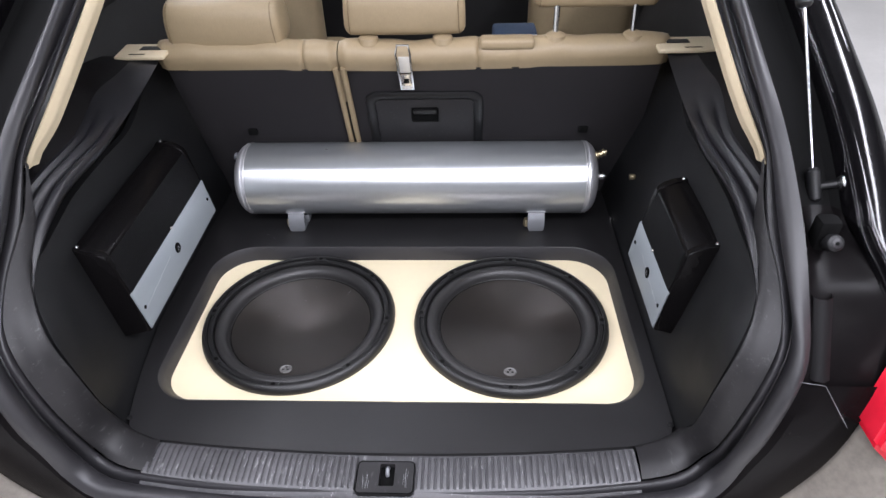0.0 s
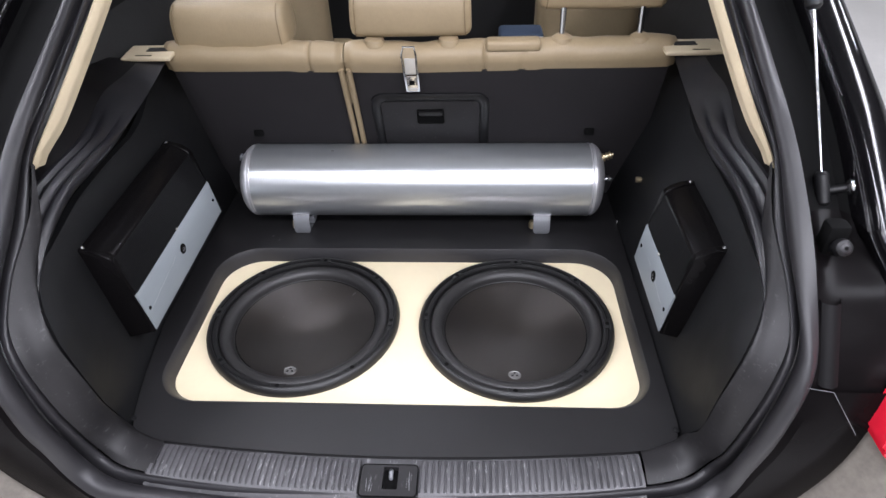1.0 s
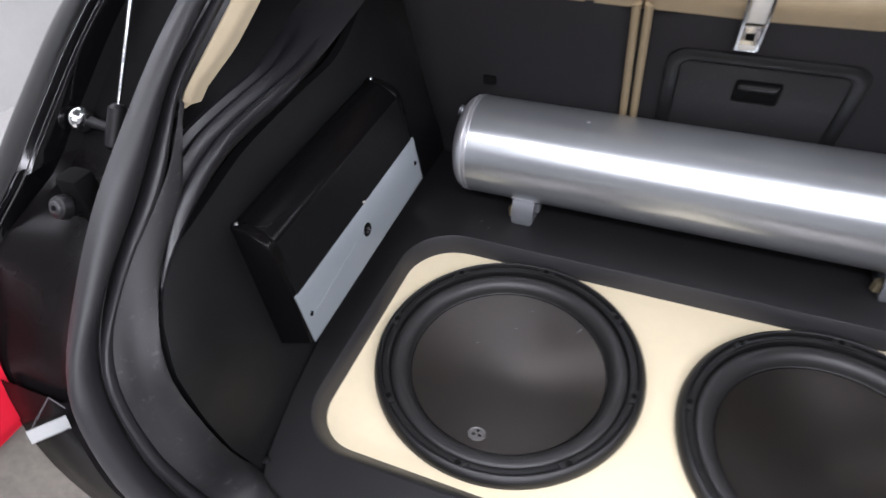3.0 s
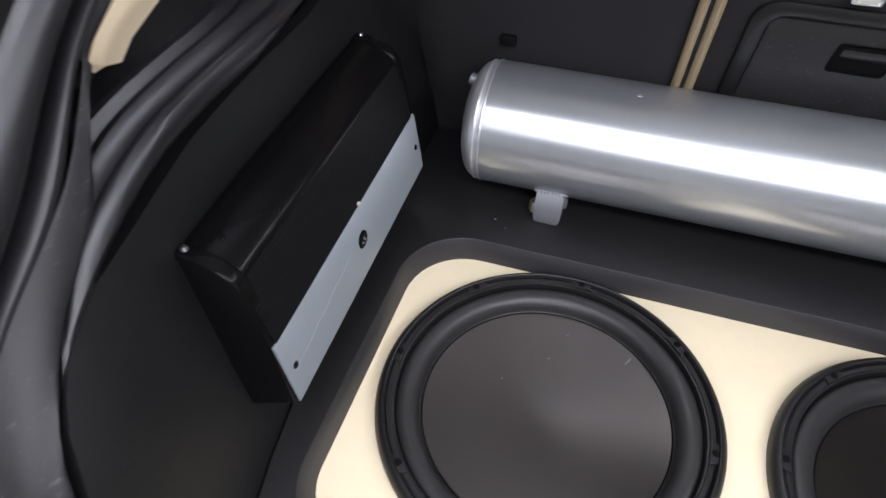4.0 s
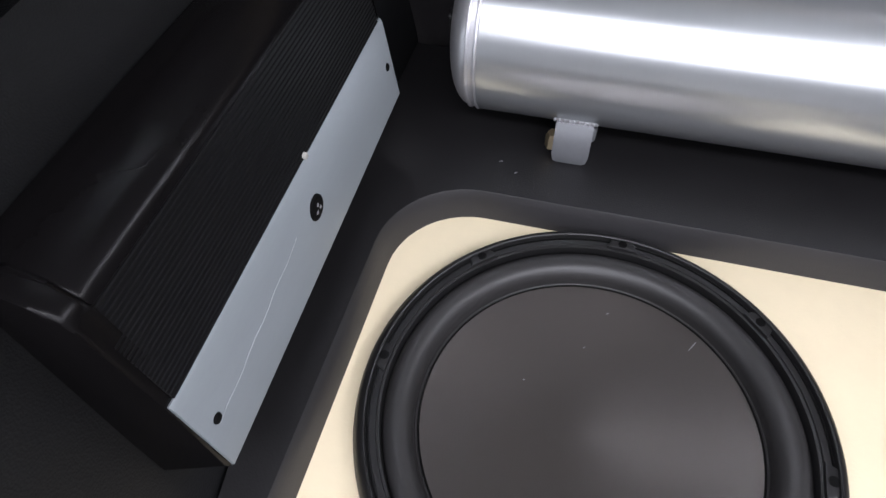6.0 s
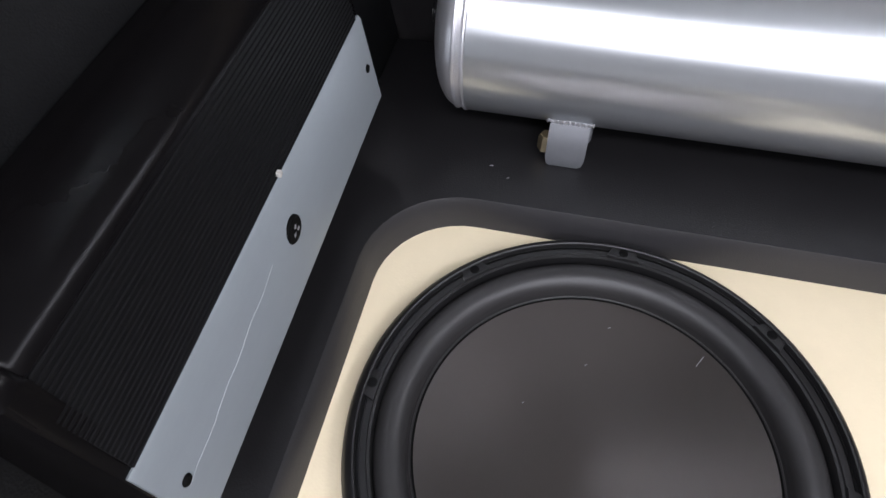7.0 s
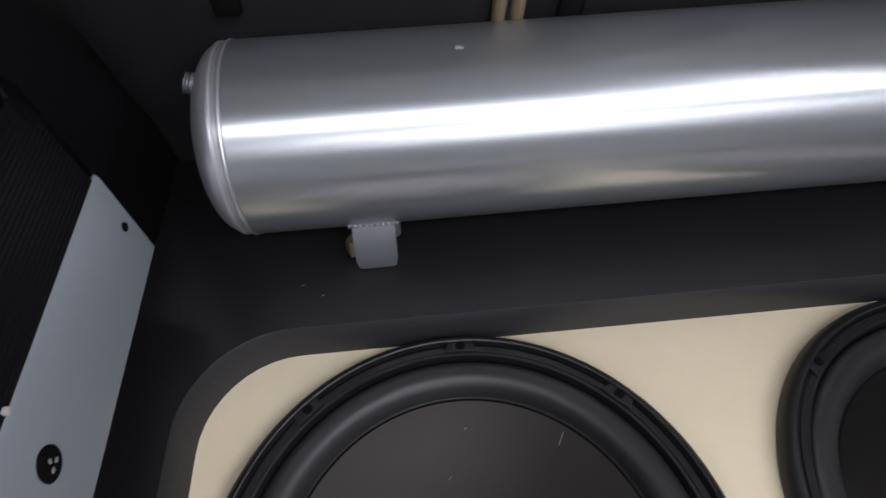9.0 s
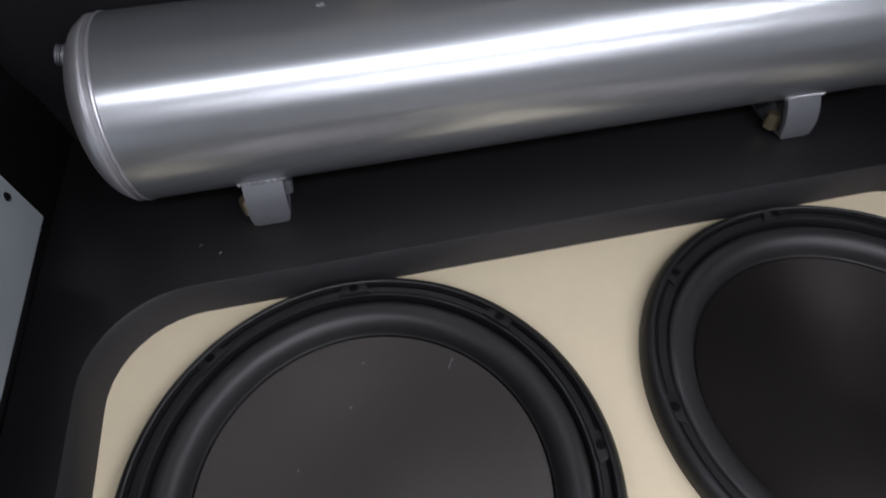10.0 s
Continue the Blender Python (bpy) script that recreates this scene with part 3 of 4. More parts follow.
def boot_floor():
    ox = (-.392, .401, .229, .621)
    top = outline(*ox, .072, .080)
    low = outline(-.383, .391, .2535, .614, .055, .074)
    bm = bmesh.new()
    n = len(top)
    front = [(x, .140 + .018 * ((x - XM) / .35) ** 2) for x in np.linspace(-.385, .409, 27)]
    depths = [.2, .215, .23, .25, .27, .29, .4, .6, .83]
    outer = front + [(panel_x(y, 0, 1) - .0022, y) for y in depths] + [(panel_x(y, 0, -1) + .0022, y) for y in depths[::-1]]
    vo = [bm.verts.new((x, y, 0)) for x, y in outer]
    vt = [bm.verts.new((x, y, 0)) for x, y in top]
    edges = [bm.edges.new((vo[i], vo[(i + 1) % len(vo)])) for i in range(len(vo))] + [bm.edges.new((vt[i], vt[(i + 1) % n])) for i in range(n)]
    bmesh.ops.triangle_fill(bm, use_beauty=True, use_dissolve=False, edges=edges)
    # rounded, sloping inner lip, a mesh of its own for the lightened vinyl
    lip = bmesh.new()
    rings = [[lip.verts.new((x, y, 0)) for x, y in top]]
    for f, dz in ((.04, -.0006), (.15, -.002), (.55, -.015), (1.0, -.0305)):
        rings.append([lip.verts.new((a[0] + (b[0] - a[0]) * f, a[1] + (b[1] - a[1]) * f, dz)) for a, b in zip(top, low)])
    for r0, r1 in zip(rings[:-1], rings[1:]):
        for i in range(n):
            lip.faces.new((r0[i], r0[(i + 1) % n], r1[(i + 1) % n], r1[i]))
    rim_low = [bm.verts.new((v.co.x, v.co.y, -.034)) for v in vo]
    for i in range(len(vo)):
        bm.faces.new((vo[i], vo[(i + 1) % len(vo)], rim_low[(i + 1) % len(vo)], rim_low[i]))
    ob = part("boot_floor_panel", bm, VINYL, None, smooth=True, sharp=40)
    tagged(ob, "black vinyl-wrapped boot floor panel with a rounded cut-out", "floor panel")
    part("cut_out_edge", lip, LITEDGE, ob, "black wrapped edge of the cut-out, coloured lighter as if lit", sharp=40)
    rim = outline(ox[0] - .004, ox[1] + .004, ox[2] - .006, ox[3] + .002, .05, .07)
    loops = [rim] + [[(cx + .160 * math.cos(2 * math.pi * i / 64), cy + .160 * math.sin(2 * math.pi * i / 64)) for i in range(64)] for cx, cy in SUBS]
    bm = bmesh.new()
    for z in (BASE, BASE - .018):
        edges = []
        for loop in loops:
            vs = [bm.verts.new((x, y, z)) for x, y in loop]
            edges += [bm.edges.new((vs[i], vs[(i + 1) % len(vs)])) for i in range(len(vs))]
        bmesh.ops.triangle_fill(bm, use_beauty=True, use_dissolve=False, edges=edges)
    ob = part("baffle_panel", bm, CREAM, None)
    for loop, name in zip(loops, ("outer_edge", "hole_edge", "hole_edge")):
        part(name, grid([[(x, y, BASE) for x, y in loop], [(x, y, BASE - .018) for x, y in loop]], close_v=True), CREAM, ob)
    tagged(ob, "cream vinyl-covered speaker baffle board set into the boot floor", "baffle board")
    # the enclosure below
    ob = part("speaker_enclosure", box(-.50, .52, .15, .90, -.3, BASE - .07), DARK)
    tagged(ob, "dark wooden speaker enclosure under the boot floor", "enclosure")


boot_floor()


def side_panels():
    for side, name in ((-1, "side_panel"), (1, "side_panel")):
        rows = []
        for i in range(25):
            row = []
            for j in range(41):
                t = j / 40
                z = (.266 + .013 * smooth01((t * t - .05) / .2) + .06 * smooth01((t * t - .55) / .35)) * (i - 1) / 23
                y0 = panel_front(min(max(z, 0), .292), side)
                y = y0 + t * t * (.84 - y0)
                if i == 0:
                    row.append(Vector((panel_x(y, 0, side), y, -.09)))
                    continue
                row.append(Vector((panel_x(y, z, side), y, z - .002)))
            rows.append(row)
        bm = grid(rows)
        # the panel's thickness along its open edges
        rim = [r[0] for r in rows] + rows[-1][1:]
        back = [[p, p + Vector((side * .004, 0, 0)), p + Vector((side * .012, 0, 0))] for p in rim]
        panel = tagged(part(name, bm, PANEL), "black vinyl-wrapped custom side panel of the boot", "side panel", "boot side panels")
        part("folded_edge", grid(back), PANEL, panel)


side_panels()


def side_trims():
    """The car's own upper side trims with their double ridge, and the window ledge."""
    ridge = [(.462, .232, .250), (.466, .252, .272), (.464, .280, .295), (.456, .315, .314), (.446, .37, .327), (.44, .43, .333), (.446, .52, .336), (.452, .62, .347), (.457, .715, .364)]
    upper = [(.482, .232, .285), (.488, .262, .312), (.496, .295, .338), (.503, .325, .362), (.53, .42, .40), (.545, .50, .41), (.552, .57, .398), (.556, .64, .38), (.558, .715, .368)]
    r, u = spline(ridge, 40), spline(upper, 40)
    for side in (-1, 1):
        rows = []
        for i in range(41):
            a, b = side_point(r[i], side), side_point(u[i], side)
            out = Vector((side, 0, 0))
            f = (1 - smooth01((i - 16) / 14)) * smooth01(i / 5)
            steps = [(.05, -.016), (.02, -.014), (.010, -.012), (.004, -.007), (.001, -.001), (.0015, .005), (.004, .009), (.008, .0105), (.0115, .009), (.0135, .004), (.0155, .000),
                     (.0175, .000), (.0195, .005), (.022, .0105), (.026, .0135), (.030, .0125), (.033, .008), (.0355, .006), (.038, .009), (.041, .0135), (.045, .0145)]
            row = [a + out * d + Vector((0, 0, q * f)) for d, q in steps]
            for k in range(4, len(steps)):
                row[k] = a.lerp(b, .5 * steps[k][0] / .045).lerp(row[k], max(f, 1 - smooth01(i / 8)))
            for k in (.6, .75, .9, 1.0):
                q = a.lerp(b, k) + Vector((side * .01 * math.sin(math.pi * k), 0, .002))
                row.append(q)
            row.append(b + Vector((side * .05, 0, .004)))
            # it grows out of the corner trim's edge
            if i < 11:
                for k in range(len(row)):
                    z = .232 + .128 * k / (len(row) - 1)
                    start = side_point([float(np.interp(z, [q[2] for q in TRIM[4:13]], [q[c] for q in TRIM[4:13]])) for c in range(3)], side)
                    start.y += .001 - (near_joint(z) if side > 0 else 0)
                    row[k] = start.lerp(row[k], smooth01(i / 11))
            rows.append(row)
        part("window_ledge", grid([r[20:] for r in rows]), LEDGE, car, "smooth black window ledge")
        part("upper_side_trim", grid([r[:21] for r in rows]), TRIMPLASTIC, car, "moulded charcoal side trim with a double ridge")
        # body wall behind the trims, closing the side up to the roof
        rows = [[(XM + side * d, y, z) for y in (y0, (y0 + .84) / 2, .84, 1.2)] for d, y0, z in ((.53, .25, -.05), (.53, .28, .27), (.575, .50, .40), (.60, .66, .42))]
        part("inner_side_wall", grid(rows), CABIN, car)


side_trims()


def cabin():
    """Roof lining and the dark cabin that closes the view over the seats."""
    part("roof_lining", box(-.59, .61, 1.18, 2.9, .84, .88), HEADLINER, car, "pale cloth roof lining")
    part("roof_skin", box(-.60, .62, 1.15, 2.95, .885, .90), PAINT, car)
    part("cabin_floor", box(-.64, .665, .86, 2.9, -.30, -.26), CABIN, car)
    part("dashboard", box(-.66, .68, 2.4, 2.8, -.26, .35, .05, 3), CABIN, car)
    for x0, x1 in ((-.655, -.615), (.64, .68)):
        part("cabin_side", box(x0, x1, .84, 2.9, -.3, .42), CABIN, car)
        part("rear_pillar", box(x0, x1, 1.08, 1.16, .42, .84), CABIN, car)
        part("side_glass", box(x0 + .015, x0 + .02, .9, 2.9, .42, .84), TINTED, car).visible_shadow = False
        part("door_pillar", box(x0, x1, 1.75, 1.85, .42, .84), CABIN, car)
    part("windscreen", box(-.66, .68, 2.88, 2.89, .3, .84), TINTED, car).visible_shadow = False
    # the raised tailgate over the opening
    def line(y):
        # underside of the raised gate
        return float(np.interp(y, [-.12, 1.15], [1.29, .87]))
    gate = part("tailgate", prism([(.34, line(.34)), (-.12, 1.29), (-.17, 1.34), (-.15, 1.38), (.34, line(.34) + .075)], "x", -.51, .535, .008), PLASTIC, car, "raised tailgate with charcoal lining")
    part("top_rail", prism([(1.15, .875), (1.06, line(1.06)), (1.06, line(1.06) + .04), (1.15, .905)], "x", -.46, .485, .006), PLASTIC, gate)
    for x0, x1 in ((-.5, -.44), (.465, .525)):
        part("side_rail", prism([(1.06, line(1.06)), (.34, line(.34)), (.34, line(.34) + .06), (1.06, line(1.06) + .04)], "x", x0, x1, .006), PLASTIC, gate)
    part("rear_window", prism([(1.065, line(1.065) + .025), (.33, line(.33) + .03), (.33, line(.33) + .034), (1.065, line(1.065) + .029)], "x", -.45, .475), TINTED, gate, "clear heated rear window").visible_shadow = False


cabin()

# ---------------------------------------------------------------- rear seats


def seat_y(z):
    return .848 - .35 * z


def seat_backs():
    seats = []
    for name, x0, x1, label in (("seat_back", -.452, -.132, "narrow charcoal cloth rear seat back with beige leather top"),
                                ("seat_back", -.113, .474, "wide charcoal cloth rear seat back with beige leather top")):
        s = thing(name, ((x0 + x1) / 2, .83, -.02), label, "car seat", "rear seat backs")
        seats.append((s, x0, x1))
        xs = np.linspace(x0, x1, 15)
        # cloth back
        rows = []
        for z in np.linspace(-.04, .334, 14):
            row = [(x0 + .002, seat_y(z) + .03, z)]
            for x in xs:
                e = min(x - x0, x1 - x)
                row.append((x, seat_y(z) + .010 * (1 - smooth01(e / .014)), z))
            row.append((x1 - .002, seat_y(z) + .03, z))
            rows.append(row)
        part("cloth_back", grid(rows), CARPET, s, "charcoal cloth seat back")
        # leather top, rolled over
        prof = [(.318, -.0005), (.327, -.004), (.334, -.008), (.345, -.010), (.356, -.007), (.364, .001), (.3685, .012), (.369, .024), (.362, .046), (.348, .066), (.325, .08), (.28, .088)]
        rows = []
        seams = [-.186] if x0 < -.3 else [.138, .206]
        for z, dy in prof:
            row = []
            for x in np.linspace(x0 - .0085, x1 + .0085, 120):
                e = min(x - x0 + .0085, x1 + .0085 - x)
                tuck = .014 * (1 - smooth01(e / .016))
                dip = sum(.004 * math.exp(-((x - q) / .003) ** 2) for q in seams)
                sag = .0015 * math.sin(x * 37 + z * 20) + .0012 * math.sin(x * 83)
                row.append((x, seat_y(.33) + dy + tuck * .7 + dip, z - (tuck * .4 + dip * .6 + sag if z > .34 else 0) + .010 + .007 * abs(x - XM) / .45))
            rows.append(row)
        part("leather_top", grid(rows), LEATHER, s, "beige leather upper edge with seams")
        # piping down the split
        xe = x1 if x0 < -.3 else x0
        sg = 1 if x0 < -.3 else -1
        pts = [(xe + sg * .002, seat_y(z) + .004, z) for z in np.linspace(.0, .335, 12)]
        part("edge_piping", rod(pts, .0055, 10), LEATHER, s, "beige leather edge piping")
    wide = seats[1][0]
    narrow = seats[0][0]

    def on(z, d=0.0):
        return seat_y(z) - d
    # through-loading hatch
    def frame_piece(x0, x1, z0, z1, d0, d1, mat, name, parent, label="", bevel=.004):
        bm = box(x0, x1, -d1, -d0, z0, z1, bevel, 2)
        for v in bm.verts:
            v.co.y += seat_y(v.co.z)
        return part(name, bm, mat, parent, label)
    hatch = frame_piece(-.066, .131, .03, .263, .001, .004, PLASTIC, "loading_hatch", wide, "flat charcoal plastic ski hatch")
    outer, inner = outline(-.084, .149, -.02, .281, .03, .026), outline(-.065, .130, .0, .262, .02, .016)
    rows = []
    for f, d in ((0, -.002), (.06, .004), (.25, .0062), (.75, .0062), (.94, .004), (1, .0)):
        rows.append([(a[0] + (b[0] - a[0]) * f, seat_y(a[1] + (b[1] - a[1]) * f) - d, a[1] + (b[1] - a[1]) * f) for a, b in zip(outer, inner)])
    part("hatch_seal", grid(rows, close_v=True), BLACKPLASTIC, wide, "black rubber hatch surround")
    frame_piece(.005, .060, .206, .242, .002, .0055, DARK, "hatch_handle", hatch, "recessed black finger pull")
    frame_piece(.009, .056, .226, .238, .004, .009, BASKET, "pull_bar", hatch)
    # steel strap over the leather
    part("belt_catch", rod([(-.008, on(.289, .008), .290), (-.009, on(.335, .016), .335), (-.011, on(.365, .018), .372), (-.008, on(.38, .010), .386),
                                          (.012, on(.38, .010), .386), (.015, on(.365, .018), .372), (.015, on(.335, .016), .335), (.015, on(.289, .008), .290)], .0022, 8), CHROME, wide, "bright steel wire catch")
    frame_piece(-.009, .015, .288, .325, .004, .011, CHROME, "catch_plate", wide, "bright steel catch plate", .002)
    frame_piece(-.002, .008, .305, .315, .0105, .0118, DARK, "catch_slot", wide, bevel=.0005)
    frame_piece(-.006, .012, .291, .298, .0105, .0118, CLEAR, "catch_tongue", wide, bevel=.0005)
    frame_piece(-.007, .013, .331, .366, .014, .0175, CLEAR, "catch_buckle", wide, "pale translucent buckle", .002)
    # load hooks
    for x, p in ((-.332, narrow), (.354, wide)):
        part("load_hook", box(x - .010, x + .010, on(.18, .007), on(.18, -.004), .173, .188, .003), DARK, p)
    # end bezels
    for side, p in ((-1, narrow), (1, wide)):
        x0, x1 = (-.524, -.432) if side < 0 else (.452, .556)
        bm = box(x0, x1, .700, .758, .366, .3735, .003, 3)
        for v in bm.verts:
            v.co.z += .06 * (v.co.y - .700)
        bez = part("seat_end_bezel", bm, BEIGE, p, "beige plastic latch bezel with a slot")
        xm = (x0 + x1) / 2
        part("bezel_slot", box(xm - .013 + side * .008, xm + .017 + side * .008, .7085, .712, .368, .3746), DARK, bez)
        part("bezel_recess", box(xm - .02 - side * .012, xm + .02 - side * .012, .728, .745, .368, .3766), CABIN, bez)
    bm = box(.14, .238, .722, .758, .368, .3865, .006, 3)
    part("belt_guide", bm, LEATHER, wide, "beige plastic belt guide")
    # headrests: boxy cushions with rolled edges on two posts
    def headrest(parent, x0, x1, z0, post, label, back=0.0):
        w, c = (x1 - x0) / 2, (x0 + x1) / 2
        y0 = .742 + back
        path = spline([(.070, .004), (.012, .0), (.002, .004), (-.003, .012), (-.006, .036), (-.003, .062), (.009, .078), (.032, .085), (.06, .081), (.08, .066), (.088, .04), (.084, .016), (.070, .004)], 48)[:-1]
        rows = []
        for x in list(np.linspace(-w, -w + .018, 8)) + list(np.linspace(-w + .018, w - .018, 13))[1:-1] + list(np.linspace(w - .018, w, 8)):
            e = min((w - abs(x)) / .018, 1.0)
            inset = .013 * (1 - math.sqrt(1 - (1 - e) ** 2))
            bow = .0035 * (1 - (x / w) ** 2)
            row = []
            for dy, dz in path:
                off = Vector((0, dy - .041, dz - .042))
                off *= 1 - inset / .05
                row.append((c + x * (1 - .03 * (dz / .085)), y0 + .041 + off.y - bow * (1 if dy < .03 else 0), z0 + .042 + off.z))
            rows.append(row)
        bm = grid(rows, close_v=True)
        bm.verts.ensure_lookup_table()
        n = len(path)
        bm.faces.new(bm.verts[:n])
        bm.faces.new(bm.verts[-n:])
        h = part("headrest", bm, LEATHER, parent, label)
        for px in (c - w * .62, c + w * .62):
            if post:
                part("headrest_post", rod([(px, .752, .36), (px, .768, z0 + .03)], .0055, 10), CHROME, h, "bright steel post")
            if z0 > .38:
                part("post_collar", revolve([(0, .011), (.012, .011), (.018, .007), (.0205, -.004)], (px, .750, .379), "z", 20), LEATHER, h, "beige plastic collar")
        # twin-stitched seam near each side
        for px in (c - w * .9, c + w * .9):
            pts = [(px * (1 - .03 * (p[1] / .085)) + c * .03 * (p[1] / .085), y0 + p[0] - .0010, z0 + p[1]) for p in path[10:26]]
            part("headrest_seam", rod(pts, .0009, 6), SEAM, h, "brown stitched seam")
        return h
    headrest(narrow, -.437, -.222, .369, False, "lowered beige leather headrest")
    headrest(wide, -.106, .114, .3905, False, "lowered beige leather headrest")
    headrest(wide, .235, .458, .429, True, "raised beige leather headrest on steel posts", .018)


seat_backs()


def front_seats():
    for x0, x1 in ((-.60, -.35), (.31, .63)):
        s = thing("front_seat", ((x0 + x1) / 2, 1.6, -.26), "beige leather front seat with a broad back", "car seat", "front seats")
        bm = box(x0, x1, 1.55, 1.70, -.1, .62, .05, 4)
        part("backrest", bm, LEATHER, s)
        part("seat_base", box(x0, x1, 1.6, 2.1, -.26, -.06, .04, 3), LEATHER, s)


front_seats()


def bag():
    b = thing("bag", (.22, .94, .22), "navy cloth bag with pale print, lying behind the seat backs", "bag")
    part("pouch", box(.17, .262, .90, .97, .22, .339, .008, 3), NAVY, b)
    part("pale_edge", box(.172, .26, .8975, .8995, .3325, .3355, .0005), WHITEMARK, b)
    for i in range(6):
        x = .184 + i * .0105
        part("print_bar", box(x, x + .0075, .8965, .8998, .311 + .001 * (i % 2), .322), WHITEMARK, b)


bag()

# ---------------------------------------------------------------- air tank


def air_tank():
    Y, Z, R = .7425, .0905, .0751
    x0, x1 = -.334, .352
    t = thing("air_tank", ((x0 + x1) / 2, Y, 0), "brushed aluminium air tank on two welded feet on the boot floor", "air tank")
    mid = (0, Y, Z)
    part("barrel", revolve([(R, x0), (R, x0 + .004)] + [(R, x) for x in np.linspace(x0 + .02, x1 - .02, 12)] + [(R, x1 - .004), (R, x1)], mid, "x", 96), ALLOY, t, "brushed aluminium barrel")
    for xe, s in ((x0, -1), (x1, 1)):
        prof = [(R - .0005, 0), (R + .0007, .0008), (R + .0009, .002), (R + .0002, .0034), (R - .0010, .0042), (R - .0012, .0075), (R - .0002, .0084), (R - .0002, .0100), (R - .0022, .0112)]
        for a in np.linspace(0, 90, 14)[1:]:
            q = radians(a)
            prof.append(((R - .0022) * math.cos(q) ** .62, .0112 + .0215 * math.sin(q) ** 1.25))
        part("end_cap", revolve([(r, xe + s * h) for r, h in prof], mid, "x", 72), ALLOYEND, t, "spun aluminium dome with a weld bead")
        ports = ((.735, .146, BRASS, .021, 24), (.730, .100, CHROME, .017, 0)) if s > 0 else ((.740, .146, FOOTALLOY, .006, 20), (.730, .102, BLACKPLASTIC, .006, 0))
        for cy, cz, mat, ln, tilt in ports:
            rr = math.hypot(cy - Y, cz - Z)
            xb = xe + s * (.0112 + .0215 * (1 - min(1.0, rr / R) ** 3.2) ** .62)
            steps = ((0, -.4), (.0082, -.4), (.0082, .12), (.005, .16), (.005, .28), (.0078, .3), (.0078, .46), (.0056, .5), (.0056, .58), (.0078, .62), (.0078, .8), (.0035, .84), (.003, 1.0), (0, 1.0))
            bm = revolve([(r, xb + s * ln * h) for r, h in steps], (0, cy, cz), "x", 14)
            bmesh.ops.rotate(bm, verts=bm.verts, cent=(xb, cy, cz), matrix=Matrix.Rotation(radians(-s * tilt), 3, "Y"))
            part("port_fitting", bm, mat, t, "threaded metal port fitting")
    for fx0, fx1 in ((-.2605, -.2265), (.243, .277)):
        cx = (fx0 + fx1) / 2
        rows = []
        for x in np.linspace(fx0, fx1, 5):
            xn = cx + (x - cx) * .72
            rows.append([(xn, .6735, .0005), (cx + (x - cx) * .9, .672, .004), (x, .6725, .011), (x, .673, .02), (x, .678, .033), (x, .6855, .0425), (x, .691, .0425), (x, .684, .032), (x, .678, .02), (x, .677, .008), (x, .681, .006), (x, .745, .006), (x, .745, .0005)])
        bm = grid(rows, close_v=True)
        bm.verts.ensure_lookup_table()
        bm.faces.new(bm.verts[:13])
        bm.faces.new(bm.verts[-13:])
        foot = part("foot", bm, FOOTALLOY, t, "bent aluminium foot")
        pts, rad = [], []
        for k in range(29):
            x = fx0 - .004 + (fx1 - fx0 + .008) * k / 28
            pts.append((x, .6855, .0425))
            rad.append(.0026 + .0008 * math.sin(k * 2.1) if 0 < k < 28 else .0008)
        part("weld_bead", rod(pts, rad, 10), ALLOYEND, foot, "rippled weld bead")
        part("foot_bolt", revolve([(0, .022), (.006, .022), (.0075, .018), (.0075, .006)], (fx0 - .001, .689, 0), "z", 6), BRASS, foot, "brass-coloured bolt")
        part("foot_brace", box(fx0 + .004, fx1 + .004, .70, .735, .006, .024, .003), FOOTALLOY, foot)
    # small nick on the barrel
    part("barrel_nick", box(-.172, -.166, Y - .012, Y - .008, Z + R * .988, Z + R * .994), BARINK, t)


air_tank()

# ---------------------------------------------------------------- subwoofers


def dish(r):
    return BASE - .0296 + .0198 * (r / .1292) ** 1.4


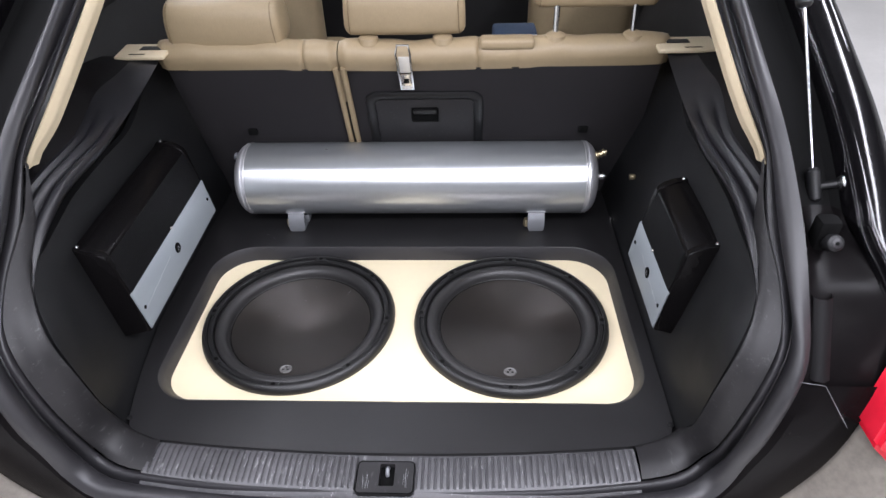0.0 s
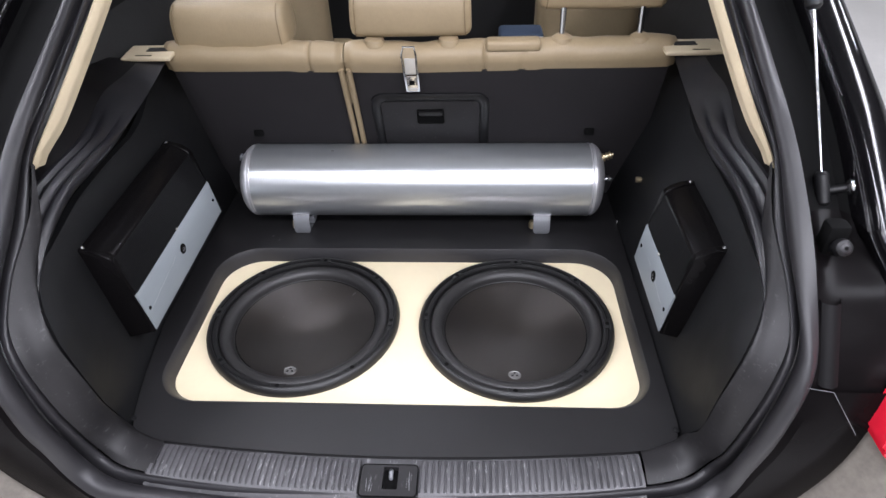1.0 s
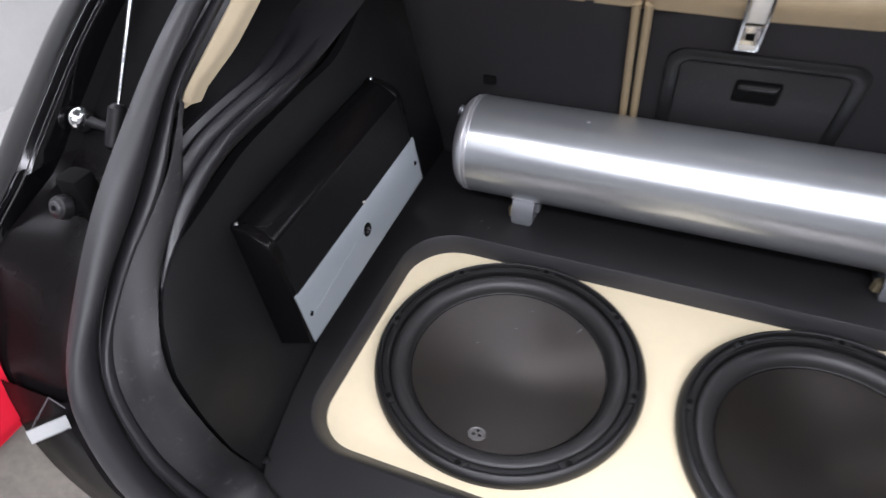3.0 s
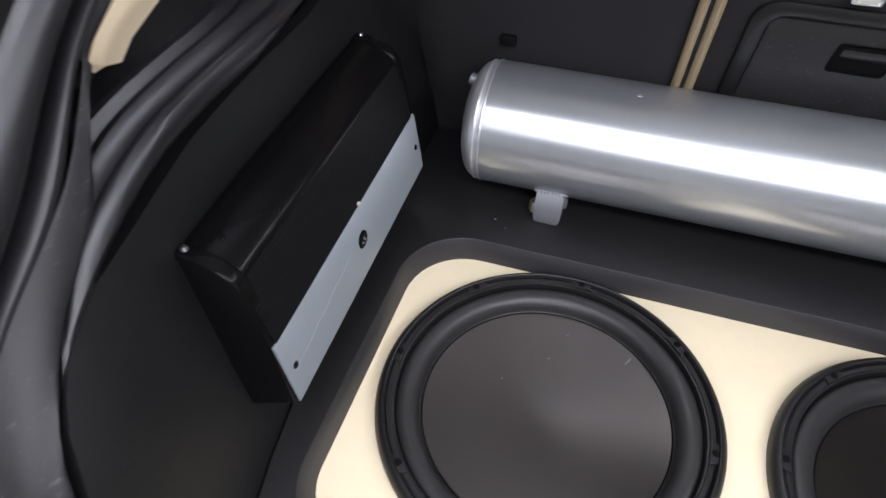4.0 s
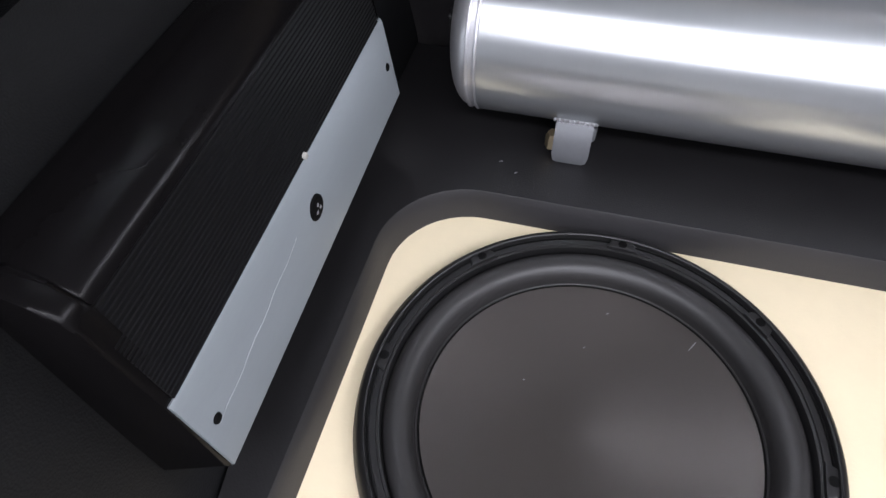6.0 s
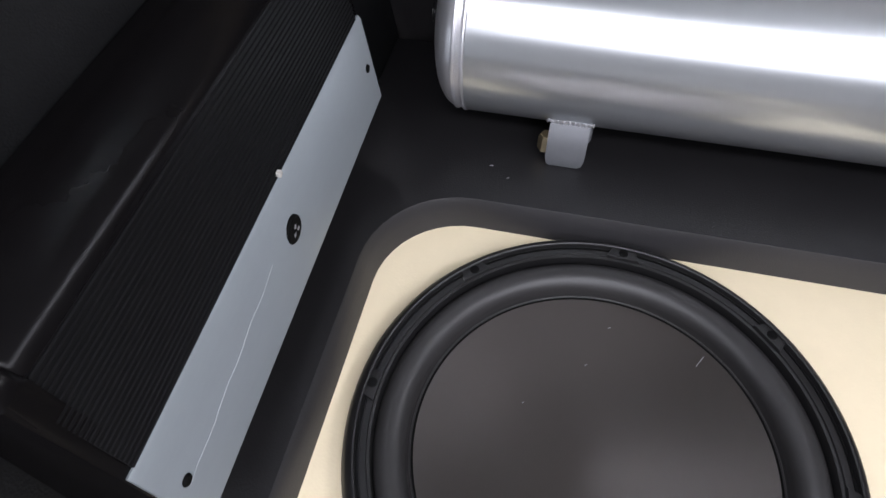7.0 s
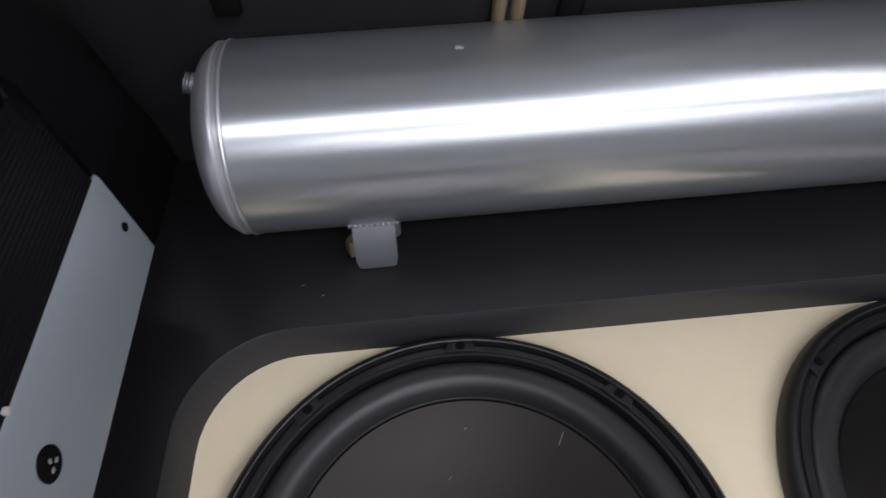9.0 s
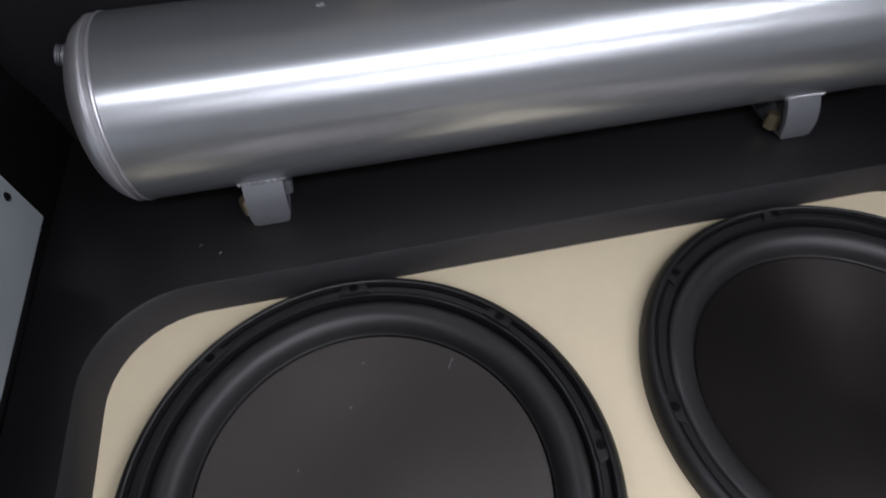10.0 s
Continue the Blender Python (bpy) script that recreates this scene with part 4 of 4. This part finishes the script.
def subwoofer(cx, cy):
    z = BASE
    w = thing("subwoofer", (cx, cy, z), "black subwoofer with wide rubber surround in a cream board", "subwoofer", "pair of subwoofers")
    c = (cx, cy, 0)
    ring = [(.150, z), (.1752, z), (.1758, z + .004), (.1748, z + .0085), (.1722, z + .013), (.1690, z + .0160), (.1672, z + .0165), (.1662, z + .0158),
            (.1656, z + .0118), (.1648, z + .0110), (.1632, z + .0112), (.1628, z + .0122), (.1585, z + .0122), (.1580, z + .0110), (.1560, z + .0105), (.1552, z + .006), (.1550, z - .001)]
    part("frame_ring", revolve(ring, c, "z", 128), BASKET, w, "moulded black rubber trim ring")
    # dark ring at the foot of the step paints in the groove's shade
    part("ring_groove", revolve([(.1640, z + .0108), (.1644, z + .0118), (.1654, z + .0119), (.1660, z + .0108)], c, "z", 96), DARK, w)
    prof = [(.1560, z - .001), (.1552, z + .0005)]
    for a in np.linspace(8, 176, 18):
        prof.append((.1432 + .0117 * math.cos(radians(a)), z + .0005 - .0075 * a / 180 + .0112 * math.sin(radians(a))))
    prof += [(.1312, z - .0078), (.1306, z - .0092), (.1300, z - .0090), (.1294, z - .0096), (.1288, z - .0104)]
    part("surround", revolve(prof, c, "z", 128), SURROUND, w, "rolled rubber surround")
    prof = [(.1294, z - .0120)]
    for r in np.linspace(.1290, 0, 28):
        prof.append((r, dish(r)))
    part("cone_joint", revolve([(.1276, dish(.1276) + .0002), (.1282, dish(.1282) + .0006), (.1290, dish(.1290) + .0006), (.1294, dish(.1294))], c, "z", 96), DARK, w)
    part("cone", revolve(prof, c, "z", 128), CONE, w, "smooth black dished cone")
    for k in range(8):
        a = radians(-93 + 45 * k)
        bx, by = cx + .1628 * math.cos(a), cy + .1628 * math.sin(a)
        shape = [(-.0085, -.0068), (-.0130, .0052), (.0130, .0052), (.0085, -.0068)]
        tab = prism([(p[0], p[1]) for p in shape[::-1]], "z", z + .009, z + .0146, .0012)
        bmesh.ops.rotate(tab, verts=tab.verts, cent=(0, 0, 0), matrix=Matrix.Rotation(a + math.pi / 2, 3, "Z"))
        bmesh.ops.translate(tab, verts=tab.verts, vec=(bx, by, 0))
        tb = part("bolt_tab", tab, BASKET, w)
        part("bolt_head", revolve([(0, .0151), (.0024, .0151), (.0038, .0149), (.0042, .0140)], (bx, by, z), "z", 14), DARK, tb, "black socket bolt")
    # round badge low on the cone, with a plain device
    br = .1065
    ba = radians(-93)
    bx, by = cx + br * math.cos(ba), cy + br * math.sin(ba)
    bz = dish(br)
    slope = math.atan((dish(br + .001) - dish(br - .001)) / .002)
    def badge(bm):
        bmesh.ops.rotate(bm, verts=bm.verts, cent=(0, 0, 0), matrix=Matrix.Rotation(-slope, 3, "X"))
        bmesh.ops.translate(bm, verts=bm.verts, vec=(bx, by, bz + .0006))
        return bm
    disc = part("badge", badge(revolve([(0, .0008), (.0088, .0008), (.0094, .0016), (.0102, .0016), (.0108, .0006), (.0108, -.001)], (0, 0, 0), "z", 28)), BADGE, w, "small grey round badge")
    bm = bmesh.new()
    for q in (90, 210, 330):
        p = [(.0072 * math.cos(radians(q + o)) * m, .0072 * math.sin(radians(q + o)) * m, .0013) for o, m in ((0, 1), (28, .75), (0, .2), (-28, .75))]
        bm.faces.new([bm.verts.new(v) for v in p])
    part("badge_device", badge(bm), DARK, disc)
    return w


SUB_L = subwoofer(*SUBS[0])
copy_thing(SUB_L, pose(*SUBS[1], BASE))


def lint(x, y, z, dx, dy, name="lint"):
    o = part(name, rod([(x - dx, y - dy, z), (x, y, z + .0006), (x + dx, y + dy, z)], .0003, 5), BARINK)
    return tagged(o, "pale thread of lint on the speaker cone", "lint", "lint specks")


for lx, ly, dx, dy in ((-.1155, .5282, .003, .005), (-.1858, .5444, .001, .0006), (-.2008, .5106, .0009, .0008), (-.245, .47, .0007, .0005)):
    lint(lx, ly, dish(math.hypot(lx - SUBS[0][0], ly - SUBS[0][1])) + .0008, dx, dy)

for lx, ly, dx, dy in ((-.3055, .6617, .0016, .0004), (-.289, .6498, .0010, .0008)):
    crumb = part("crumb", rod([(lx - dx, ly - dy, .0006), (lx, ly, .0012), (lx + dx, ly + dy, .0006)], .0004, 5), GLINTCRUMB)
    tagged(crumb, "tiny grey crumb on the black floor panel", "crumb", "floor crumbs")

# ---------------------------------------------------------------- amplifiers


def amplifier(side, shift, y0, y1, clip_at, askew, label):
    def X(x):
        return x + shift if side < 0 else -x + shift
    xc = X(-.43)
    a = thing("amplifier", (xc, (y0 + y1) / 2, .06), label, "amplifier", "boot amplifiers")
    # heatsink: ribbed face between the plate and the shoulder
    face = [(-.404, .138)]
    n = 22
    for i in range(n):
        u = i / n
        for du, d in ((.1, .0), (.55, .0), (.65, -.0008), (.95, -.0008)):
            k = u + du / n
            face.append((-.404 - .013 * k + d, .138 + .068 * k))
    shoulder = [(-.4175, .2065), (-.4185, .2105), (-.4215, .2135), (-.430, .2185), (-.445, .2245), (-.456, .2275), (-.463, .2265), (-.4675, .222)]
    back = [(-.436, .062)]
    front_low = [(-.400, .0605), (-.3985, .063), (-.3985, .067)]
    poly = [(X(x), z) for x, z in face + shoulder[:1] + [(-.464, .2065)] + back + front_low]
    part("heatsink", prism(poly, "y", y0 + .006, y1 - .006), AMPBLACK, a, "ribbed black anodised heatsink", sharp=25)
    top = [(X(x), z) for x, z in shoulder + [(-.4645, .2055), (-.4185, .2055)]]
    part("top_cover", prism(top, "y", y0 + .012, y1 - .012, .003), AMPGLOSS, a, "glossy black rounded cover")
    cap = [(-.3975, .0600), (-.4055, .1375), (-.4165, .2065), (-.4178, .2115), (-.421, .2148), (-.430, .2198), (-.445, .226), (-.4565, .2292), (-.464, .228), (-.469, .2225), (-.4365, .058)]
    for ya, yb, lean in ((y0, y0 + .013, -1), (y1 - .013, y1, 1)):
        bm = prism([(X(x), z) for x, z in cap], "y", ya, yb, .003)
        for v in bm.verts:
            back = (X(-.405) - v.co.x) * (1 if side < 0 else -1) / .03
            v.co.y += lean * .011 * smooth01((.13 - v.co.z) / .07) * smooth01(back)
        e = part("end_cap", bm, AMPGLOSS, a, "glossy black moulded end cap")
        part("cap_screw", revolve([(0, .0035), (.0022, .003), (.0035, 0)], (X(-.457), (ya + yb) / 2, .2285), "z", 12), CHROME, e)
    # silver cover plate with a folded top edge
    rows = []
    for y in (y0 + .001, y1 - .001):
        rows.append([(X(x), y, z) for x, z in ((-.4065, .1385), (-.4045, .1395), (-.4025, .137), (-.3935, .067), (-.3955, .0655), (-.405, .1355))])
    bm = grid(rows, close_v=True)
    bm.verts.ensure_lookup_table()
    bm.faces.new(bm.verts[:6])
    bm.faces.new(bm.verts[6:])
    plate = part("front_plate", bm, PLATE, a, "satin silver metal cover plate")

    def on_plate(u, z, d):
        # a place on the plate, d proud of it
        k = (z - .0685) / .07
        return (X(-.3935 - .009 * k + d), u, z)
    for u in (y0 + .013, y1 - .013):
        part("plate_screw", revolve([(0, -.0015), (.0028, -.001), (.0036, .0005), (.0036, .001)] if side > 0 else [(0, .0015), (.0028, .001), (.0036, -.0005), (.0036, -.001)], on_plate(u, .102, .0), "x", 14), DARK, plate, "black socket screw")
    m = (y0 + y1) / 2 - .006
    sgn = 1 if side < 0 else -1
    bd = part("badge", revolve([(0, sgn * .0012), (.0085, sgn * .0012), (.0095, sgn * .0004), (.0098, -sgn * .002)], on_plate(m, .105, .0), "x", 26), DARK, plate, "round black badge")
    bm = bmesh.new()
    cx, cy, cz = on_plate(m, .105, .0015)
    for q in (90, 210, 330):
        p = [(cx, cy + .005 * math.cos(radians(q + o)) * k, cz + .005 * math.sin(radians(q + o)) * k) for o, k in ((0, 1), (28, .75), (0, .2), (-28, .75))]
        bm.faces.new([bm.verts.new(v) for v in p])
    part("badge_device", bm, BARINK, bd)
    if clip_at:
        part("clip", box(*sorted((X(-.408), X(-.402))), clip_at - .0018, clip_at + .0018, .139, .1425, .0006), CLEAR, a, "small white plastic clip")
        s = [on_plate(y0 + .012 + .12 * k / 12, .098 + .012 * k / 12 + .0008 * math.sin(k * 1.7), .0002) for k in range(13)]
        part("scratch", rod(s, .00014, 4), SCRATCH, plate, "fine pale scratch")
    # it stands slightly askew, following the panel
    for ob in a.children_recursive:
        base = origin(ob)
        for v in ob.data.vertices:
            v.co.x += askew * (v.co.y + base.y - y0) / (y1 - y0)
    return a


amplifier(-1, 0, .320, .6585, .495, -.0065, "long black amplifier with silver cover plate on the side panel")
amplifier(1, .016, .328, .516, .43, 0, "short black amplifier with silver cover plate on the side panel")

# ---------------------------------------------------------------- small things


def bumper_label():
    t = thing("door_label", (-.507, .085, .18), "white paper label with grey print on the bumper corner", "label")
    bm = bmesh.new()
    n = Vector((.3, -.87, .35)).normalized() * .0012
    bm.faces.new([bm.verts.new(Vector(p) + n) for p in ((-.532, .086, .162), (-.487, .104, .187), (-.483, .100, .176), (-.527, .082, .151))])
    bmesh.ops.solidify(bm, geom=bm.faces[:], thickness=.0006)
    part("paper", bm, LABELPAPER, t)
    return t


bumper_label()
part_screw = part("wall_fitting", revolve([(0, -.006), (.006, -.005), (.006, .004), (.003, .008), (0, .008)], (.447, .70, .116), "x", 12), BRASS)
tagged(part_screw, "small brass fitting on the side panel", "fitting")
bolt = part("floor_bolt", revolve([(0, .007), (.0025, .007), (.0035, .005), (.0035, 0)], (.424, .715, 0), "z", 8), CHROME)
tagged(bolt, "small bright steel bolt on the boot floor", "bolt")


def floor_screw(x, y):
    o = part("floor_screw", revolve([(0, .0022), (.0025, .0022), (.0045, .0014), (.0050, 0)], (x, y, 0), "z", 16), BLACKPLASTIC)
    return tagged(o, "small black screw at the boot floor's front corner", "screw", "floor screws")


floor_screw(-.400, .196)
floor_screw(.4165, .194)
